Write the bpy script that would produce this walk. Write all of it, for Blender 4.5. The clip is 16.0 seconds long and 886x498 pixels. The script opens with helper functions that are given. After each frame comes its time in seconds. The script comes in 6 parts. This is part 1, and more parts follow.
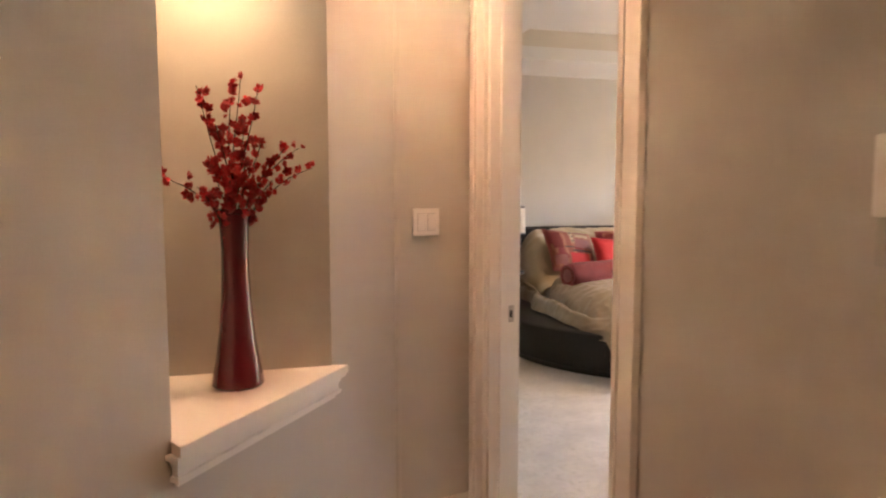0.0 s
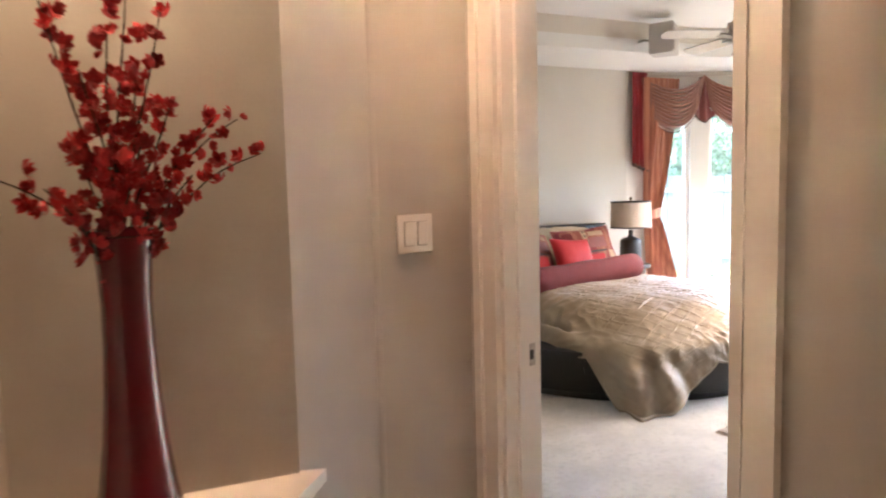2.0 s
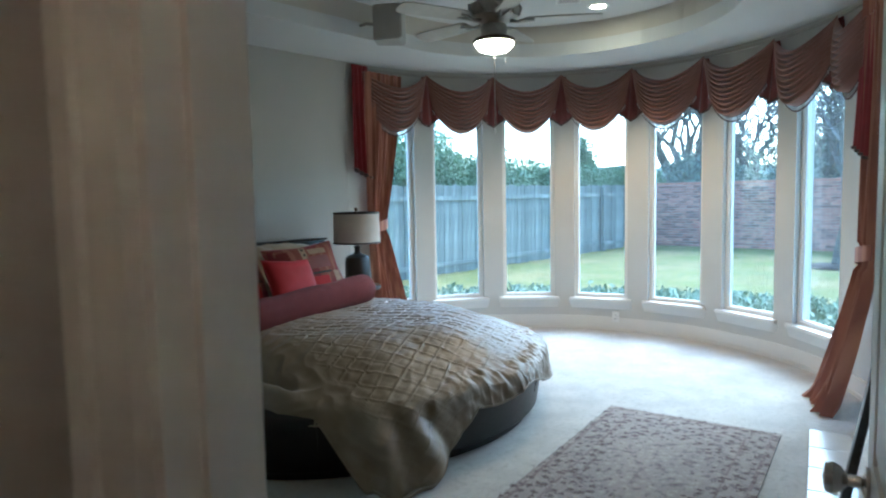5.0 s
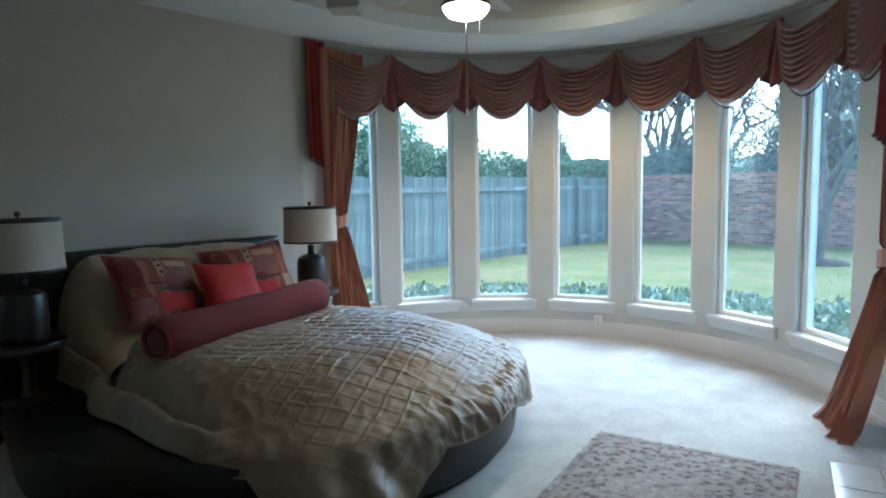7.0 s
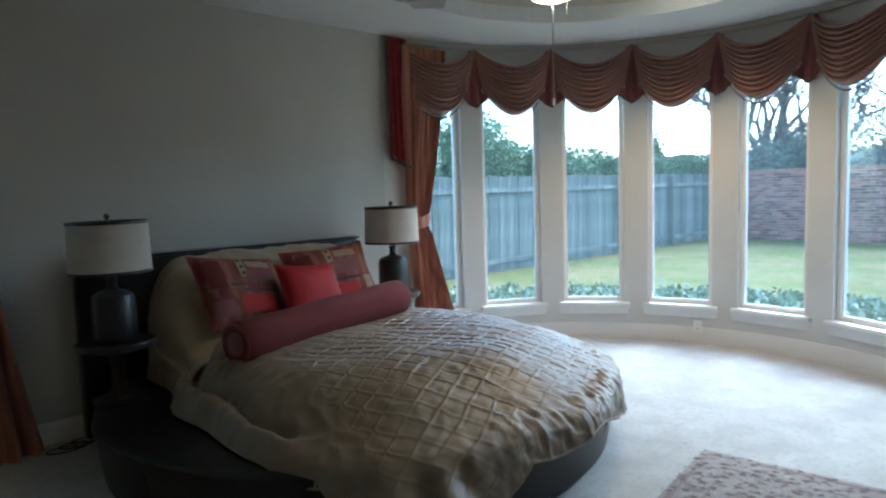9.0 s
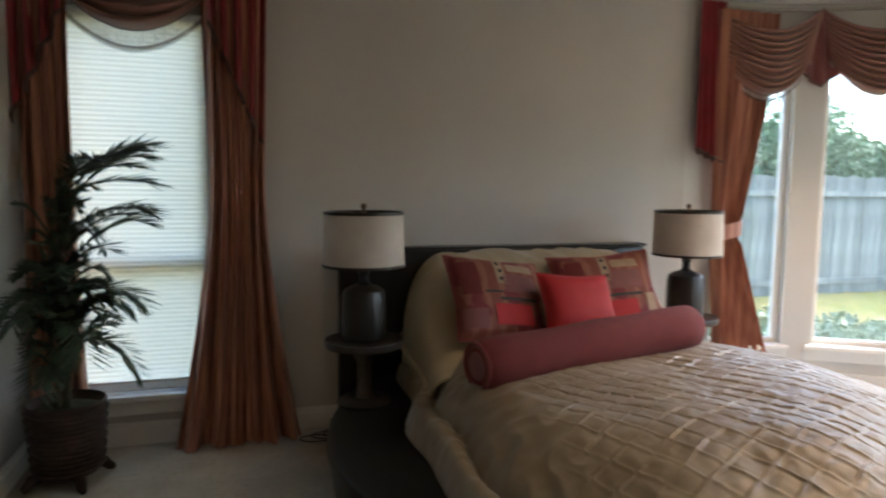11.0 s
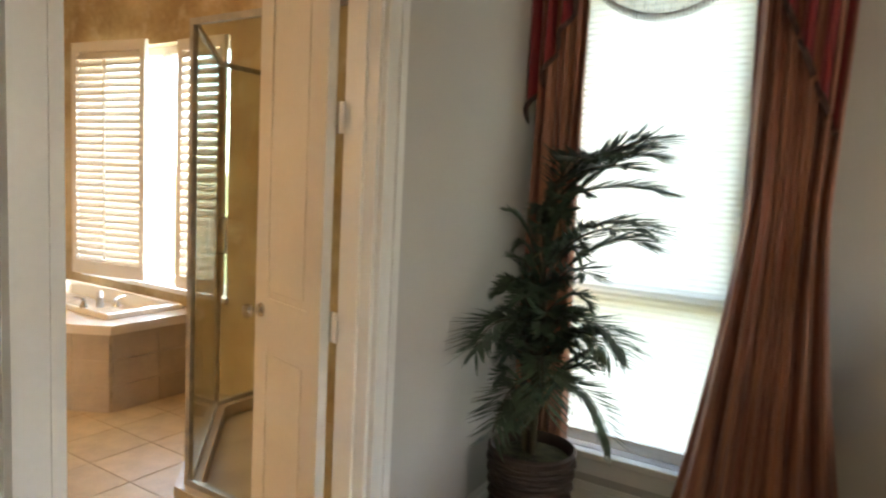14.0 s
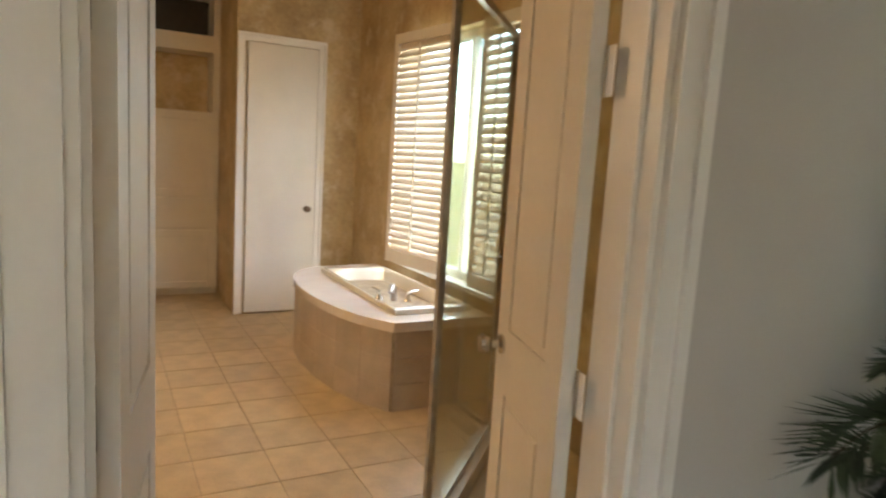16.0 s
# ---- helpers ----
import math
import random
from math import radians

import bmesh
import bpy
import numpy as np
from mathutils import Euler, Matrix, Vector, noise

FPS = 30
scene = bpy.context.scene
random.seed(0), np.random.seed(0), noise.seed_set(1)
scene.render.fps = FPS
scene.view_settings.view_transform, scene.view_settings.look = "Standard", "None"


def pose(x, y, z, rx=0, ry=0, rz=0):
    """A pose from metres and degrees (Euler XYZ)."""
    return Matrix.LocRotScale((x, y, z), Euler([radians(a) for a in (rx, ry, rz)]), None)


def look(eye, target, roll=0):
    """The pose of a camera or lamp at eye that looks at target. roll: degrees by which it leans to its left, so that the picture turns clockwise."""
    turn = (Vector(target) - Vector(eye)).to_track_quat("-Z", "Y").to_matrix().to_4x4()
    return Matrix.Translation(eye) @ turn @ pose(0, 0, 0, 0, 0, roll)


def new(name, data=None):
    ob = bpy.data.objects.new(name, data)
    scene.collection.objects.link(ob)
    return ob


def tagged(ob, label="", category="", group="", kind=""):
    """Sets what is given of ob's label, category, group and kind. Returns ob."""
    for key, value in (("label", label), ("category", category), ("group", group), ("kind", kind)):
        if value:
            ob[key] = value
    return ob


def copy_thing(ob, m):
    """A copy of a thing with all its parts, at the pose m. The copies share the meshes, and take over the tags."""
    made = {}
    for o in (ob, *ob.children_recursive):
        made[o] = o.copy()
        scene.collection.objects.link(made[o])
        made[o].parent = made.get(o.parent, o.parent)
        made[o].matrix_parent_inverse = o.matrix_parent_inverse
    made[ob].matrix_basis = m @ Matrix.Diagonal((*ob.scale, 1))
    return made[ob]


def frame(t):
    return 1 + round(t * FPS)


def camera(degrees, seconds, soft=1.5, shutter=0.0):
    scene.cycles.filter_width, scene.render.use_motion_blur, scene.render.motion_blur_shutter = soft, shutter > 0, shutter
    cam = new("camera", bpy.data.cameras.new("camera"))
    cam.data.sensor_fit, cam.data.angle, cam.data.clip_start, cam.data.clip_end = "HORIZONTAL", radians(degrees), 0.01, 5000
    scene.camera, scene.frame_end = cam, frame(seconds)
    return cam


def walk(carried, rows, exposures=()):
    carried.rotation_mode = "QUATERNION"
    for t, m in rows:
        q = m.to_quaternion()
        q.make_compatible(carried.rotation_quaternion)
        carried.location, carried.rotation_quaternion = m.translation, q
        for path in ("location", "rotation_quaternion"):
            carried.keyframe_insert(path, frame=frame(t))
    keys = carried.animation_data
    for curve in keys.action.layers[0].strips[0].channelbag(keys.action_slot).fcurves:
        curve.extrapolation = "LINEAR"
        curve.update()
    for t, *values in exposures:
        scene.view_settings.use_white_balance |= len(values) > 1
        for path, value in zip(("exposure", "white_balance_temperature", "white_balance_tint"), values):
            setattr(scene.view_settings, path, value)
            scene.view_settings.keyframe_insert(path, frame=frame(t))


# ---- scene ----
cam = camera(69.03, 16.0, soft=2.1, shutter=0.5)
PATH = [
    (0.0, pose(-0.739, 0.234, 1.441, 85.18, 0.03, -14.86)),
    (0.5, pose(-0.717, 0.427, 1.440, 85.16, 0.95, -12.77)),
    (1.0, pose(-0.726, 0.625, 1.434, 85.22, 0.19, -13.57)),
    (1.5, pose(-0.767, 0.854, 1.440, 85.14, 0.81, -17.94)),
    (2.0, pose(-0.759, 1.043, 1.441, 85.14, 1.39, -22.28)),
    (2.5, pose(-0.692, 1.286, 1.439, 85.18, 1.48, -27.13)),
    (3.0, pose(-0.627, 1.460, 1.440, 85.20, 1.17, -31.91)),
    (3.5, pose(-0.571, 1.641, 1.466, 84.97, 0.63, -36.94)),
    (4.0, pose(-0.462, 1.815, 1.465, 85.02, 0.89, -41.50)),
    (4.5, pose(-0.338, 1.947, 1.454, 85.24, 1.27, -45.28)),
    (5.0, pose(-0.166, 2.069, 1.442, 85.38, 1.10, -47.93)),
    (7.5, pose(0.394, 2.493, 1.451, 84.59, 0.88, -50.38)),
    (8.0, pose(0.418, 2.508, 1.438, 84.56, 1.05, -48.90)),
    (10.5, pose(0.827, 2.919, 1.422, 84.83, 0.59, -25.13)),
    (11.0, pose(0.951, 3.107, 1.447, 84.55, -0.60, -16.83)),
    (11.5, pose(0.956, 3.272, 1.405, 85.35, -0.67, -9.88)),
    (12.0, pose(1.009, 3.491, 1.437, 84.83, -0.36, -1.55)),
    (12.5, pose(1.043, 3.659, 1.421, 85.26, -0.76, 6.79)),
    (13.0, pose(1.085, 3.828, 1.435, 84.92, -2.69, 15.74)),
    (13.5, pose(1.115, 3.995, 1.420, 84.94, -3.06, 24.39)),
    (14.0, pose(1.089, 4.166, 1.435, 84.37, -2.89, 32.11)),
    (14.5, pose(1.017, 4.346, 1.447, 83.63, -2.91, 39.26)),
    (15.0, pose(0.960, 4.552, 1.448, 83.06, -3.31, 47.82)),
    (15.5, pose(0.851, 4.701, 1.432, 82.86, -3.79, 55.04)),
    (16.0, pose(0.724, 4.837, 1.436, 82.17, -3.48, 62.10)),
]
EXPOSURE = [(0.0, 4.95, 6900, 21), (2.0, 4.88, 6000, 14), (3.0, 4.25, 5200, 7), (3.5, 3.85, 4850, -1), (4.0, 3.45, 4700, -4), (4.5, 3.1, 4650, -7), (5.0, 2.95, 4650, -7), (7.5, 2.7, 4700, -7),
            (8.0, 2.7, 4700, -7), (10.5, 2.9, 5600, 6), (11.5, 3.9, 6300, 9), (12.5, 4.40, 5900, 8), (13.5, 4.45, 6300, 8), (14.5, 4.02, 6750, 9), (16.0, 3.92, 6800, 9)]
walk(cam, PATH, EXPOSURE)

# ---- world, sun, exposure ----
world = bpy.data.worlds.new("sky")
scene.world = world
world.use_nodes = True
wn = world.node_tree.nodes
sky = wn.new("ShaderNodeTexSky")
sky.sky_type = "NISHITA"
sky.sun_disc = False
sky.sun_elevation, sky.sun_rotation = radians(41), radians(90)
sky.air_density, sky.dust_density, sky.ozone_density = 1.0, 1.2, 1.5
world.node_tree.links.new(sky.outputs[0], wn["Background"].inputs[0])
wn["Background"].inputs[1].default_value = 0.15


def lamp(name, kind, m, power, color=(1, 1, 1), size=0.1, size_y=None, spot=None):
    d = bpy.data.lights.new(name, kind)
    d.energy, d.color = power, color
    if kind == "AREA":
        d.size = size
        if size_y:
            d.shape, d.size_y = "RECTANGLE", size_y
    elif kind == "SUN":
        d.angle = size
    else:
        d.shadow_soft_size = size
    if spot:
        d.spot_size, d.spot_blend = radians(spot), 0.6
    ob = new(name, d)
    ob.matrix_world = m
    return ob


WARM = (1.0, 0.58, 0.29)
lamp("sun", "SUN", look((29, 4, 22), (4, 4, 0)), 1.1, (1.0, 0.98, 0.95), radians(40))


# ---- materials ----
def mat(name, color, rough=0.6, vary=0.15, scale=6.0, fine=90.0, bump=0.15, metal=0.0, sheen=0.0, random=0.0, tint=None, dist=0.002, coat=0.0, spec=0.5, island=False):
    """A surface with broad mottling, fine grain and relief; scales are per metre."""
    m = bpy.data.materials.new(name)
    m.use_nodes = True
    n, l = m.node_tree.nodes, m.node_tree.links
    p = n["Principled BSDF"]
    co = n.new("ShaderNodeTexCoord")
    a, b = n.new("ShaderNodeTexNoise"), n.new("ShaderNodeTexNoise")
    a.inputs["Scale"].default_value, b.inputs["Scale"].default_value = scale, fine
    a.inputs["Detail"].default_value, b.inputs["Detail"].default_value = 4, 3
    for t in (a, b):
        l.new(co.outputs["Object"], t.inputs["Vector"])
    mix = n.new("ShaderNodeMix")
    mix.data_type = "RGBA"
    c2 = tint or tuple(c * (1 - 2 * vary) for c in color)
    mix.inputs[6].default_value, mix.inputs[7].default_value = (*color, 1), (*c2, 1)
    rmp = n.new("ShaderNodeMapRange")
    rmp.inputs[1].default_value, rmp.inputs[2].default_value = 0.35, 0.7
    add = n.new("ShaderNodeMath")
    add.operation = "MULTIPLY_ADD"
    l.new(b.outputs["Fac"], add.inputs[0])
    add.inputs[1].default_value = 0.35
    l.new(a.outputs["Fac"], add.inputs[2])
    sub = n.new("ShaderNodeMath")
    sub.operation = "SUBTRACT"
    l.new(add.outputs[0], sub.inputs[0])
    sub.inputs[1].default_value = 0.17
    l.new(sub.outputs[0], rmp.inputs[0])
    l.new(rmp.outputs[0], mix.inputs[0])
    out = mix.outputs[2]
    if random:
        oi, hs = n.new("ShaderNodeNewGeometry" if island else "ShaderNodeObjectInfo"), n.new("ShaderNodeHueSaturation")
        mr = n.new("ShaderNodeMapRange")
        mr.inputs[3].default_value, mr.inputs[4].default_value = 1 - random, 1 + random
        l.new(oi.outputs["Random Per Island" if island else "Random"], mr.inputs[0])
        l.new(mr.outputs[0], hs.inputs["Value"])
        l.new(out, hs.inputs["Color"])
        out = hs.outputs[0]
    l.new(out, p.inputs["Base Color"])
    rr = n.new("ShaderNodeMapRange")
    rr.inputs[3].default_value, rr.inputs[4].default_value = max(0.02, rough - 0.08), min(1, rough + 0.08)
    l.new(b.outputs["Fac"], rr.inputs[0])
    l.new(rr.outputs[0], p.inputs["Roughness"])
    p.inputs["Metallic"].default_value = metal
    p.inputs["Specular IOR Level"].default_value = spec
    if sheen:
        p.inputs["Sheen Weight"].default_value = sheen
    if coat:
        p.inputs["Coat Weight"].default_value, p.inputs["Coat Roughness"].default_value = coat, 0.12
    if bump:
        bp = n.new("ShaderNodeBump")
        bp.inputs["Strength"].default_value, bp.inputs["Distance"].default_value = bump, dist
        l.new(b.outputs["Fac"], bp.inputs["Height"])
        l.new(bp.outputs[0], p.inputs["Normal"])
    return m


def glow(name, color, strength):
    m = bpy.data.materials.new(name)
    m.use_nodes = True
    p = m.node_tree.nodes["Principled BSDF"]
    p.inputs["Base Color"].default_value = (0.9, 0.9, 0.88, 1)
    p.inputs["Emission Color"].default_value = (*color, 1)
    p.inputs["Emission Strength"].default_value = strength
    return m


def glass(name, tint=(1, 1, 1), rough=0.0, glare=0.0):
    """Thin clear pane: lets light straight through and reflects by angle."""
    m = bpy.data.materials.new(name)
    m.use_nodes = True
    n, l = m.node_tree.nodes, m.node_tree.links
    n.remove(n["Principled BSDF"])
    tr, gl, fr, mx, pw, sc = (n.new("ShaderNode" + k) for k in ("BsdfTransparent", "BsdfGlossy", "LayerWeight", "MixShader", "Math", "Math"))
    tr.inputs[0].default_value = (*tint, 1)
    gl.inputs["Roughness"].default_value = rough
    fr.inputs[0].default_value = 0.5
    pw.operation, sc.operation = "POWER", "MULTIPLY_ADD"
    pw.inputs[1].default_value, sc.inputs[1].default_value, sc.inputs[2].default_value = 4.0, 0.8, 0.035
    l.new(fr.outputs["Facing"], pw.inputs[0])
    l.new(pw.outputs[0], sc.inputs[0])
    l.new(sc.outputs[0], mx.inputs[0])
    l.new(tr.outputs[0], mx.inputs[1])
    l.new(gl.outputs[0], mx.inputs[2])
    if not glare:
        l.new(mx.outputs[0], n["Material Output"].inputs[0])
        return m
    # a thin veil that scatters the daylight behind the pane, put in as glare
    tl_, dm, co, no = n.new("ShaderNodeBsdfTranslucent"), n.new("ShaderNodeMixShader"), n.new("ShaderNodeTexCoord"), n.new("ShaderNodeTexNoise")
    rg = n.new("ShaderNodeMapRange")
    no.inputs["Scale"].default_value, no.inputs["Detail"].default_value = 3.0, 6
    rg.inputs[1].default_value, rg.inputs[2].default_value = 0.3, 0.75
    rg.inputs[3].default_value, rg.inputs[4].default_value = glare * 0.6, glare * 1.5
    tl_.inputs[0].default_value = (0.9, 0.95, 0.95, 1)
    l.new(co.outputs["Object"], no.inputs["Vector"])
    l.new(no.outputs["Fac"], rg.inputs[0])
    l.new(rg.outputs[0], dm.inputs[0])
    l.new(mx.outputs[0], dm.inputs[1])
    l.new(tl_.outputs[0], dm.inputs[2])
    l.new(dm.outputs[0], n["Material Output"].inputs[0])
    return m


def mixed(m, kind, scale, c2, lo, hi, squash=(1, 1, 1), **kw):
    """Lays a second colour over a material by a procedural pattern."""
    n, l = m.node_tree.nodes, m.node_tree.links
    p = n["Principled BSDF"]
    old = p.inputs["Base Color"].links[0].from_socket
    co, mp = n.new("ShaderNodeTexCoord"), n.new("ShaderNodeMapping")
    mp.inputs["Scale"].default_value = squash
    l.new(co.outputs["Object"], mp.inputs[0])
    t = n.new("ShaderNodeTex" + kind)
    t.inputs["Scale"].default_value = scale
    for k, v in kw.items():
        t.inputs[k].default_value = v
    l.new(mp.outputs[0], t.inputs["Vector"])
    r = n.new("ShaderNodeMapRange")
    r.inputs[1].default_value, r.inputs[2].default_value = lo, hi
    l.new(t.outputs["Fac"] if "Fac" in t.outputs else t.outputs[0], r.inputs[0])
    mx = n.new("ShaderNodeMix")
    mx.data_type = "RGBA"
    mx.inputs[7].default_value = (*c2, 1)
    l.new(r.outputs[0], mx.inputs[0])
    l.new(old, mx.inputs[6])
    l.new(mx.outputs[2], p.inputs["Base Color"])
    return m


M_WALL = mat("wall_paint", (0.515, 0.485, 0.435), 0.75, 0.04, 1.5, 160, 0.25, dist=0.001)
M_CEIL = mat("ceiling_paint", (0.68, 0.67, 0.645), 0.85, 0.03, 1.2, 120, 0.3, dist=0.001)
M_TRAY = mat("tray_paint", (0.60, 0.55, 0.47), 0.8, 0.04, 1.5, 120, 0.25, dist=0.001)
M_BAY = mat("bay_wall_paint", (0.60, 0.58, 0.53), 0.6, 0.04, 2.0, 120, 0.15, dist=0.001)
M_TRIM = mat("white_trim", (0.78, 0.75, 0.69), 0.4, 0.03, 3, 60, 0.08, dist=0.0008)
M_DOOR = mat("door_paint", (0.70, 0.66, 0.58), 0.42, 0.04, 3, 60, 0.1, dist=0.0008)
M_CARPET = mat("carpet", (0.68, 0.645, 0.58), 0.95, 0.10, 5, 170, 1.0, sheen=0.25, dist=0.012)
mixed(M_CARPET, "Noise", 30, (0.51, 0.48, 0.42), 0.5, 0.72, Detail=6)
M_RUG = mat("rug_wool", (0.36, 0.30, 0.26), 0.95, 0.10, 4, 260, 0.8, sheen=0.2, dist=0.004)
mixed(M_RUG, "Noise", 20, (0.20, 0.16, 0.145), 0.53, 0.60, Detail=3)
M_RUGEDGE = mat("rug_border", (0.30, 0.24, 0.22), 0.95, 0.10, 8, 260, 0.8, dist=0.004)
M_RUGMOTIF = mat("rug_motif", (0.19, 0.145, 0.135), 0.95, 0.15, 20, 260, 0.8, dist=0.004)
M_RUGLIGHT = mat("rug_light_motif", (0.47, 0.41, 0.35), 0.95, 0.15, 20, 260, 0.8, dist=0.004)
M_TILE = mat("hearth_tile", (0.62, 0.62, 0.60), 0.16, 0.05, 5, 60, 0.05, random=0.05)
M_GROUT = mat("grout", (0.50, 0.41, 0.29), 0.9, 0.15, 20, 200, 0.4)
M_BTILE = mat("bath_tile", (0.57, 0.44, 0.26), 0.38, 0.12, 7, 90, 0.12, random=0.07)
M_TUBTILE = mat("tub_tile", (0.50, 0.42, 0.33), 0.3, 0.10, 6, 80, 0.08, random=0.05)
M_FAUX = mat("faux_plaster", (0.58, 0.445, 0.24), 0.55, 0.2, 2.2, 26, 0.2, tint=(0.34, 0.235, 0.11))
mixed(M_FAUX, "Noise", 5.0, (0.64, 0.54, 0.37), 0.52, 0.72, Detail=8, Roughness=0.65)
M_LEATHER = mat("black_leather", (0.008, 0.007, 0.007), 0.36, 0.2, 9, 220, 0.35, dist=0.0015, spec=0.35)
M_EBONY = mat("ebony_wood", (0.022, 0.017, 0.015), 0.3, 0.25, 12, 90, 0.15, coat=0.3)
M_COMF = mat("gold_satin", (0.275, 0.215, 0.140), 0.45, 0.10, 4, 320, 0.3, sheen=0.12, dist=0.0008)
mixed(M_COMF, "Noise", 2.0, (0.22, 0.165, 0.10), 0.5, 0.7, Detail=5)
M_CREAM = mat("cream_satin", (0.39, 0.305, 0.185), 0.55, 0.08, 4, 320, 0.3, sheen=0.2, dist=0.0008)
M_BOLSTER = mat("rust_bolster_cloth", (0.155, 0.026, 0.023), 0.8, 0.08, 10, 420, 0.5, sheen=0.04, spec=0.25)
M_REDSILK = mat("red_silk", (0.42, 0.016, 0.020), 0.6, 0.08, 8, 420, 0.35, sheen=0.05, spec=0.3)
M_PATT = mat("patterned_cloth", (0.22, 0.055, 0.034), 0.7, 0.12, 9, 420, 0.45)
mixed(M_PATT, "Wave", 3.4, (0.25, 0.095, 0.055), 0.62, 0.72, (1, 1.6, 1), Distortion=5.0)
mixed(M_PATT, "Noise", 7.0, (0.16, 0.015, 0.02), 0.58, 0.62, (1, 2.6, 1), Detail=1)
M_PATCH = mat("cream_patch", (0.36, 0.25, 0.16), 0.7, 0.1, 20, 420, 0.4)
M_DRAPE = mat("copper_drape", (0.34, 0.122, 0.073), 0.55, 0.12, 5, 300, 0.35, sheen=0.25)
mixed(M_DRAPE, "Wave", 4.0, (0.43, 0.19, 0.11), 0.3, 0.95, (1, 0.2, 0.02), Distortion=1.5)
M_CRIM = mat("crimson_silk", (0.27, 0.014, 0.020), 0.5, 0.15, 7, 300, 0.35, sheen=0.2)
M_SWAG = mat("copper_swag", (0.27, 0.122, 0.085), 0.5, 0.12, 5, 300, 0.35, sheen=0.25)
M_JABOT = mat("dull_crimson_silk", (0.19, 0.045, 0.042), 0.55, 0.15, 7, 300, 0.35, sheen=0.2)
M_FRINGE = mat("bead_fringe", (0.13, 0.075, 0.06), 0.6, 0.3, 40, 300, 0.3)
M_BEAD = mat("pale_fringe", (0.78, 0.75, 0.72), 0.6, 0.3, 40, 300, 0.3)
M_SHADE = mat("linen_shade", (0.58, 0.52, 0.45), 0.85, 0.06, 9, 380, 0.5)
M_CERAM = mat("dark_bronze_lamp", (0.016, 0.013, 0.012), 0.42, 0.3, 7, 60, 0.1, coat=0.15)
M_CHROME = mat("brushed_nickel", (0.62, 0.59, 0.54), 0.24, 0.06, 12, 200, 0.05, metal=1)
M_BRONZE = mat("aged_bronze", (0.16, 0.11, 0.075), 0.35, 0.2, 12, 120, 0.1, metal=0.8)
M_FANPEWTER = mat("pewter", (0.50, 0.47, 0.42), 0.36, 0.15, 14, 120, 0.1, metal=0.7)
M_BLADE = mat("pale_blade", (0.52, 0.49, 0.43), 0.4, 0.08, 9, 80, 0.08)
M_SPEAKER = mat("speaker_grey", (0.42, 0.40, 0.37), 0.7, 0.05, 9, 300, 0.3)
M_PLASTIC = mat("white_plastic", (0.84, 0.82, 0.78), 0.35, 0.03, 9, 90, 0.03)
M_DARK = mat("dark_slot", (0.03, 0.03, 0.03), 0.7, 0.1, 9, 90, 0.1)
M_BLIND = mat("cellular_shade", (0.80, 0.77, 0.70), 0.9, 0.03, 4, 200, 0.15)
M_LEAF = mat("palm_leaf", (0.075, 0.112, 0.062), 0.5, 0.3, 14, 160, 0.2, random=0.2)
M_STEM = mat("palm_stem", (0.075, 0.062, 0.03), 0.7, 0.3, 14, 160, 0.4)
M_WICKER = mat("dark_wicker", (0.055, 0.030, 0.020), 0.6, 0.3, 14, 160, 0.4)
M_SOIL = mat("moss", (0.06, 0.06, 0.03), 0.95, 0.4, 30, 120, 1.0, dist=0.01)
M_VASE = mat("oxblood_glaze", (0.13, 0.008, 0.016), 0.13, 0.08, 5, 50, 0.04, coat=0.8)
M_PETAL = mat("red_petal", (0.50, 0.012, 0.018), 0.6, 0.25, 30, 200, 0.3, random=0.25)
M_TWIG = mat("dark_twig", (0.05, 0.028, 0.02), 0.8, 0.3, 30, 200, 0.4)
M_PORC = mat("tub_porcelain", (0.82, 0.76, 0.63), 0.12, 0.02, 4, 40, 0.02, coat=0.5)
M_MARBLE = mat("cultured_marble", (0.80, 0.74, 0.66), 0.18, 0.04, 5, 50, 0.03, coat=0.4)
M_SHUT = mat("shutter_paint", (0.80, 0.74, 0.64), 0.45, 0.03, 5, 80, 0.05)
M_GRASS = mat("lawn", (0.155, 0.160, 0.022), 0.95, 0.25, 0.7, 22, 1.0, dist=0.08, tint=(0.27, 0.21, 0.07))
mixed(M_GRASS, "Noise", 5.0, (0.085, 0.10, 0.02), 0.55, 0.75, Detail=8)
M_MULCH = mat("mulch", (0.05, 0.032, 0.022), 0.95, 0.3, 9, 60, 1.0, dist=0.03)
M_FENCE = mat("weathered_board", (0.30, 0.295, 0.25), 0.9, 0.25, 2.0, 60, 0.5, random=0.28)
mixed(M_FENCE, "Noise", 3.0, (0.13, 0.14, 0.12), 0.48, 0.66, (6, 6, 0.5), Detail=6)
mixed(M_FENCE, "Noise", 0.9, (0.36, 0.36, 0.32), 0.55, 0.7, (1, 1, 1), Detail=4)
M_BRICK = mat("red_brick", (0.36, 0.165, 0.12), 0.9, 0.2, 9, 90, 0.5, random=0.5)
M_BRICKWORK = mat("red_brickwork", (0.36, 0.165, 0.12), 0.9, 0.2, 9, 90, 0.5, random=0.5, island=True)
M_MORTAR = mat("mortar", (0.38, 0.32, 0.28), 0.95, 0.15, 9, 90, 0.5)
M_FOLI = mat("hedge_leaf", (0.12, 0.175, 0.07), 0.6, 0.35, 1.5, 30, 0.3, tint=(0.19, 0.23, 0.11))
M_IVY = mat("ivy_leaf", (0.36, 0.40, 0.27), 0.6, 0.3, 2.5, 30, 0.3, tint=(0.12, 0.16, 0.07))
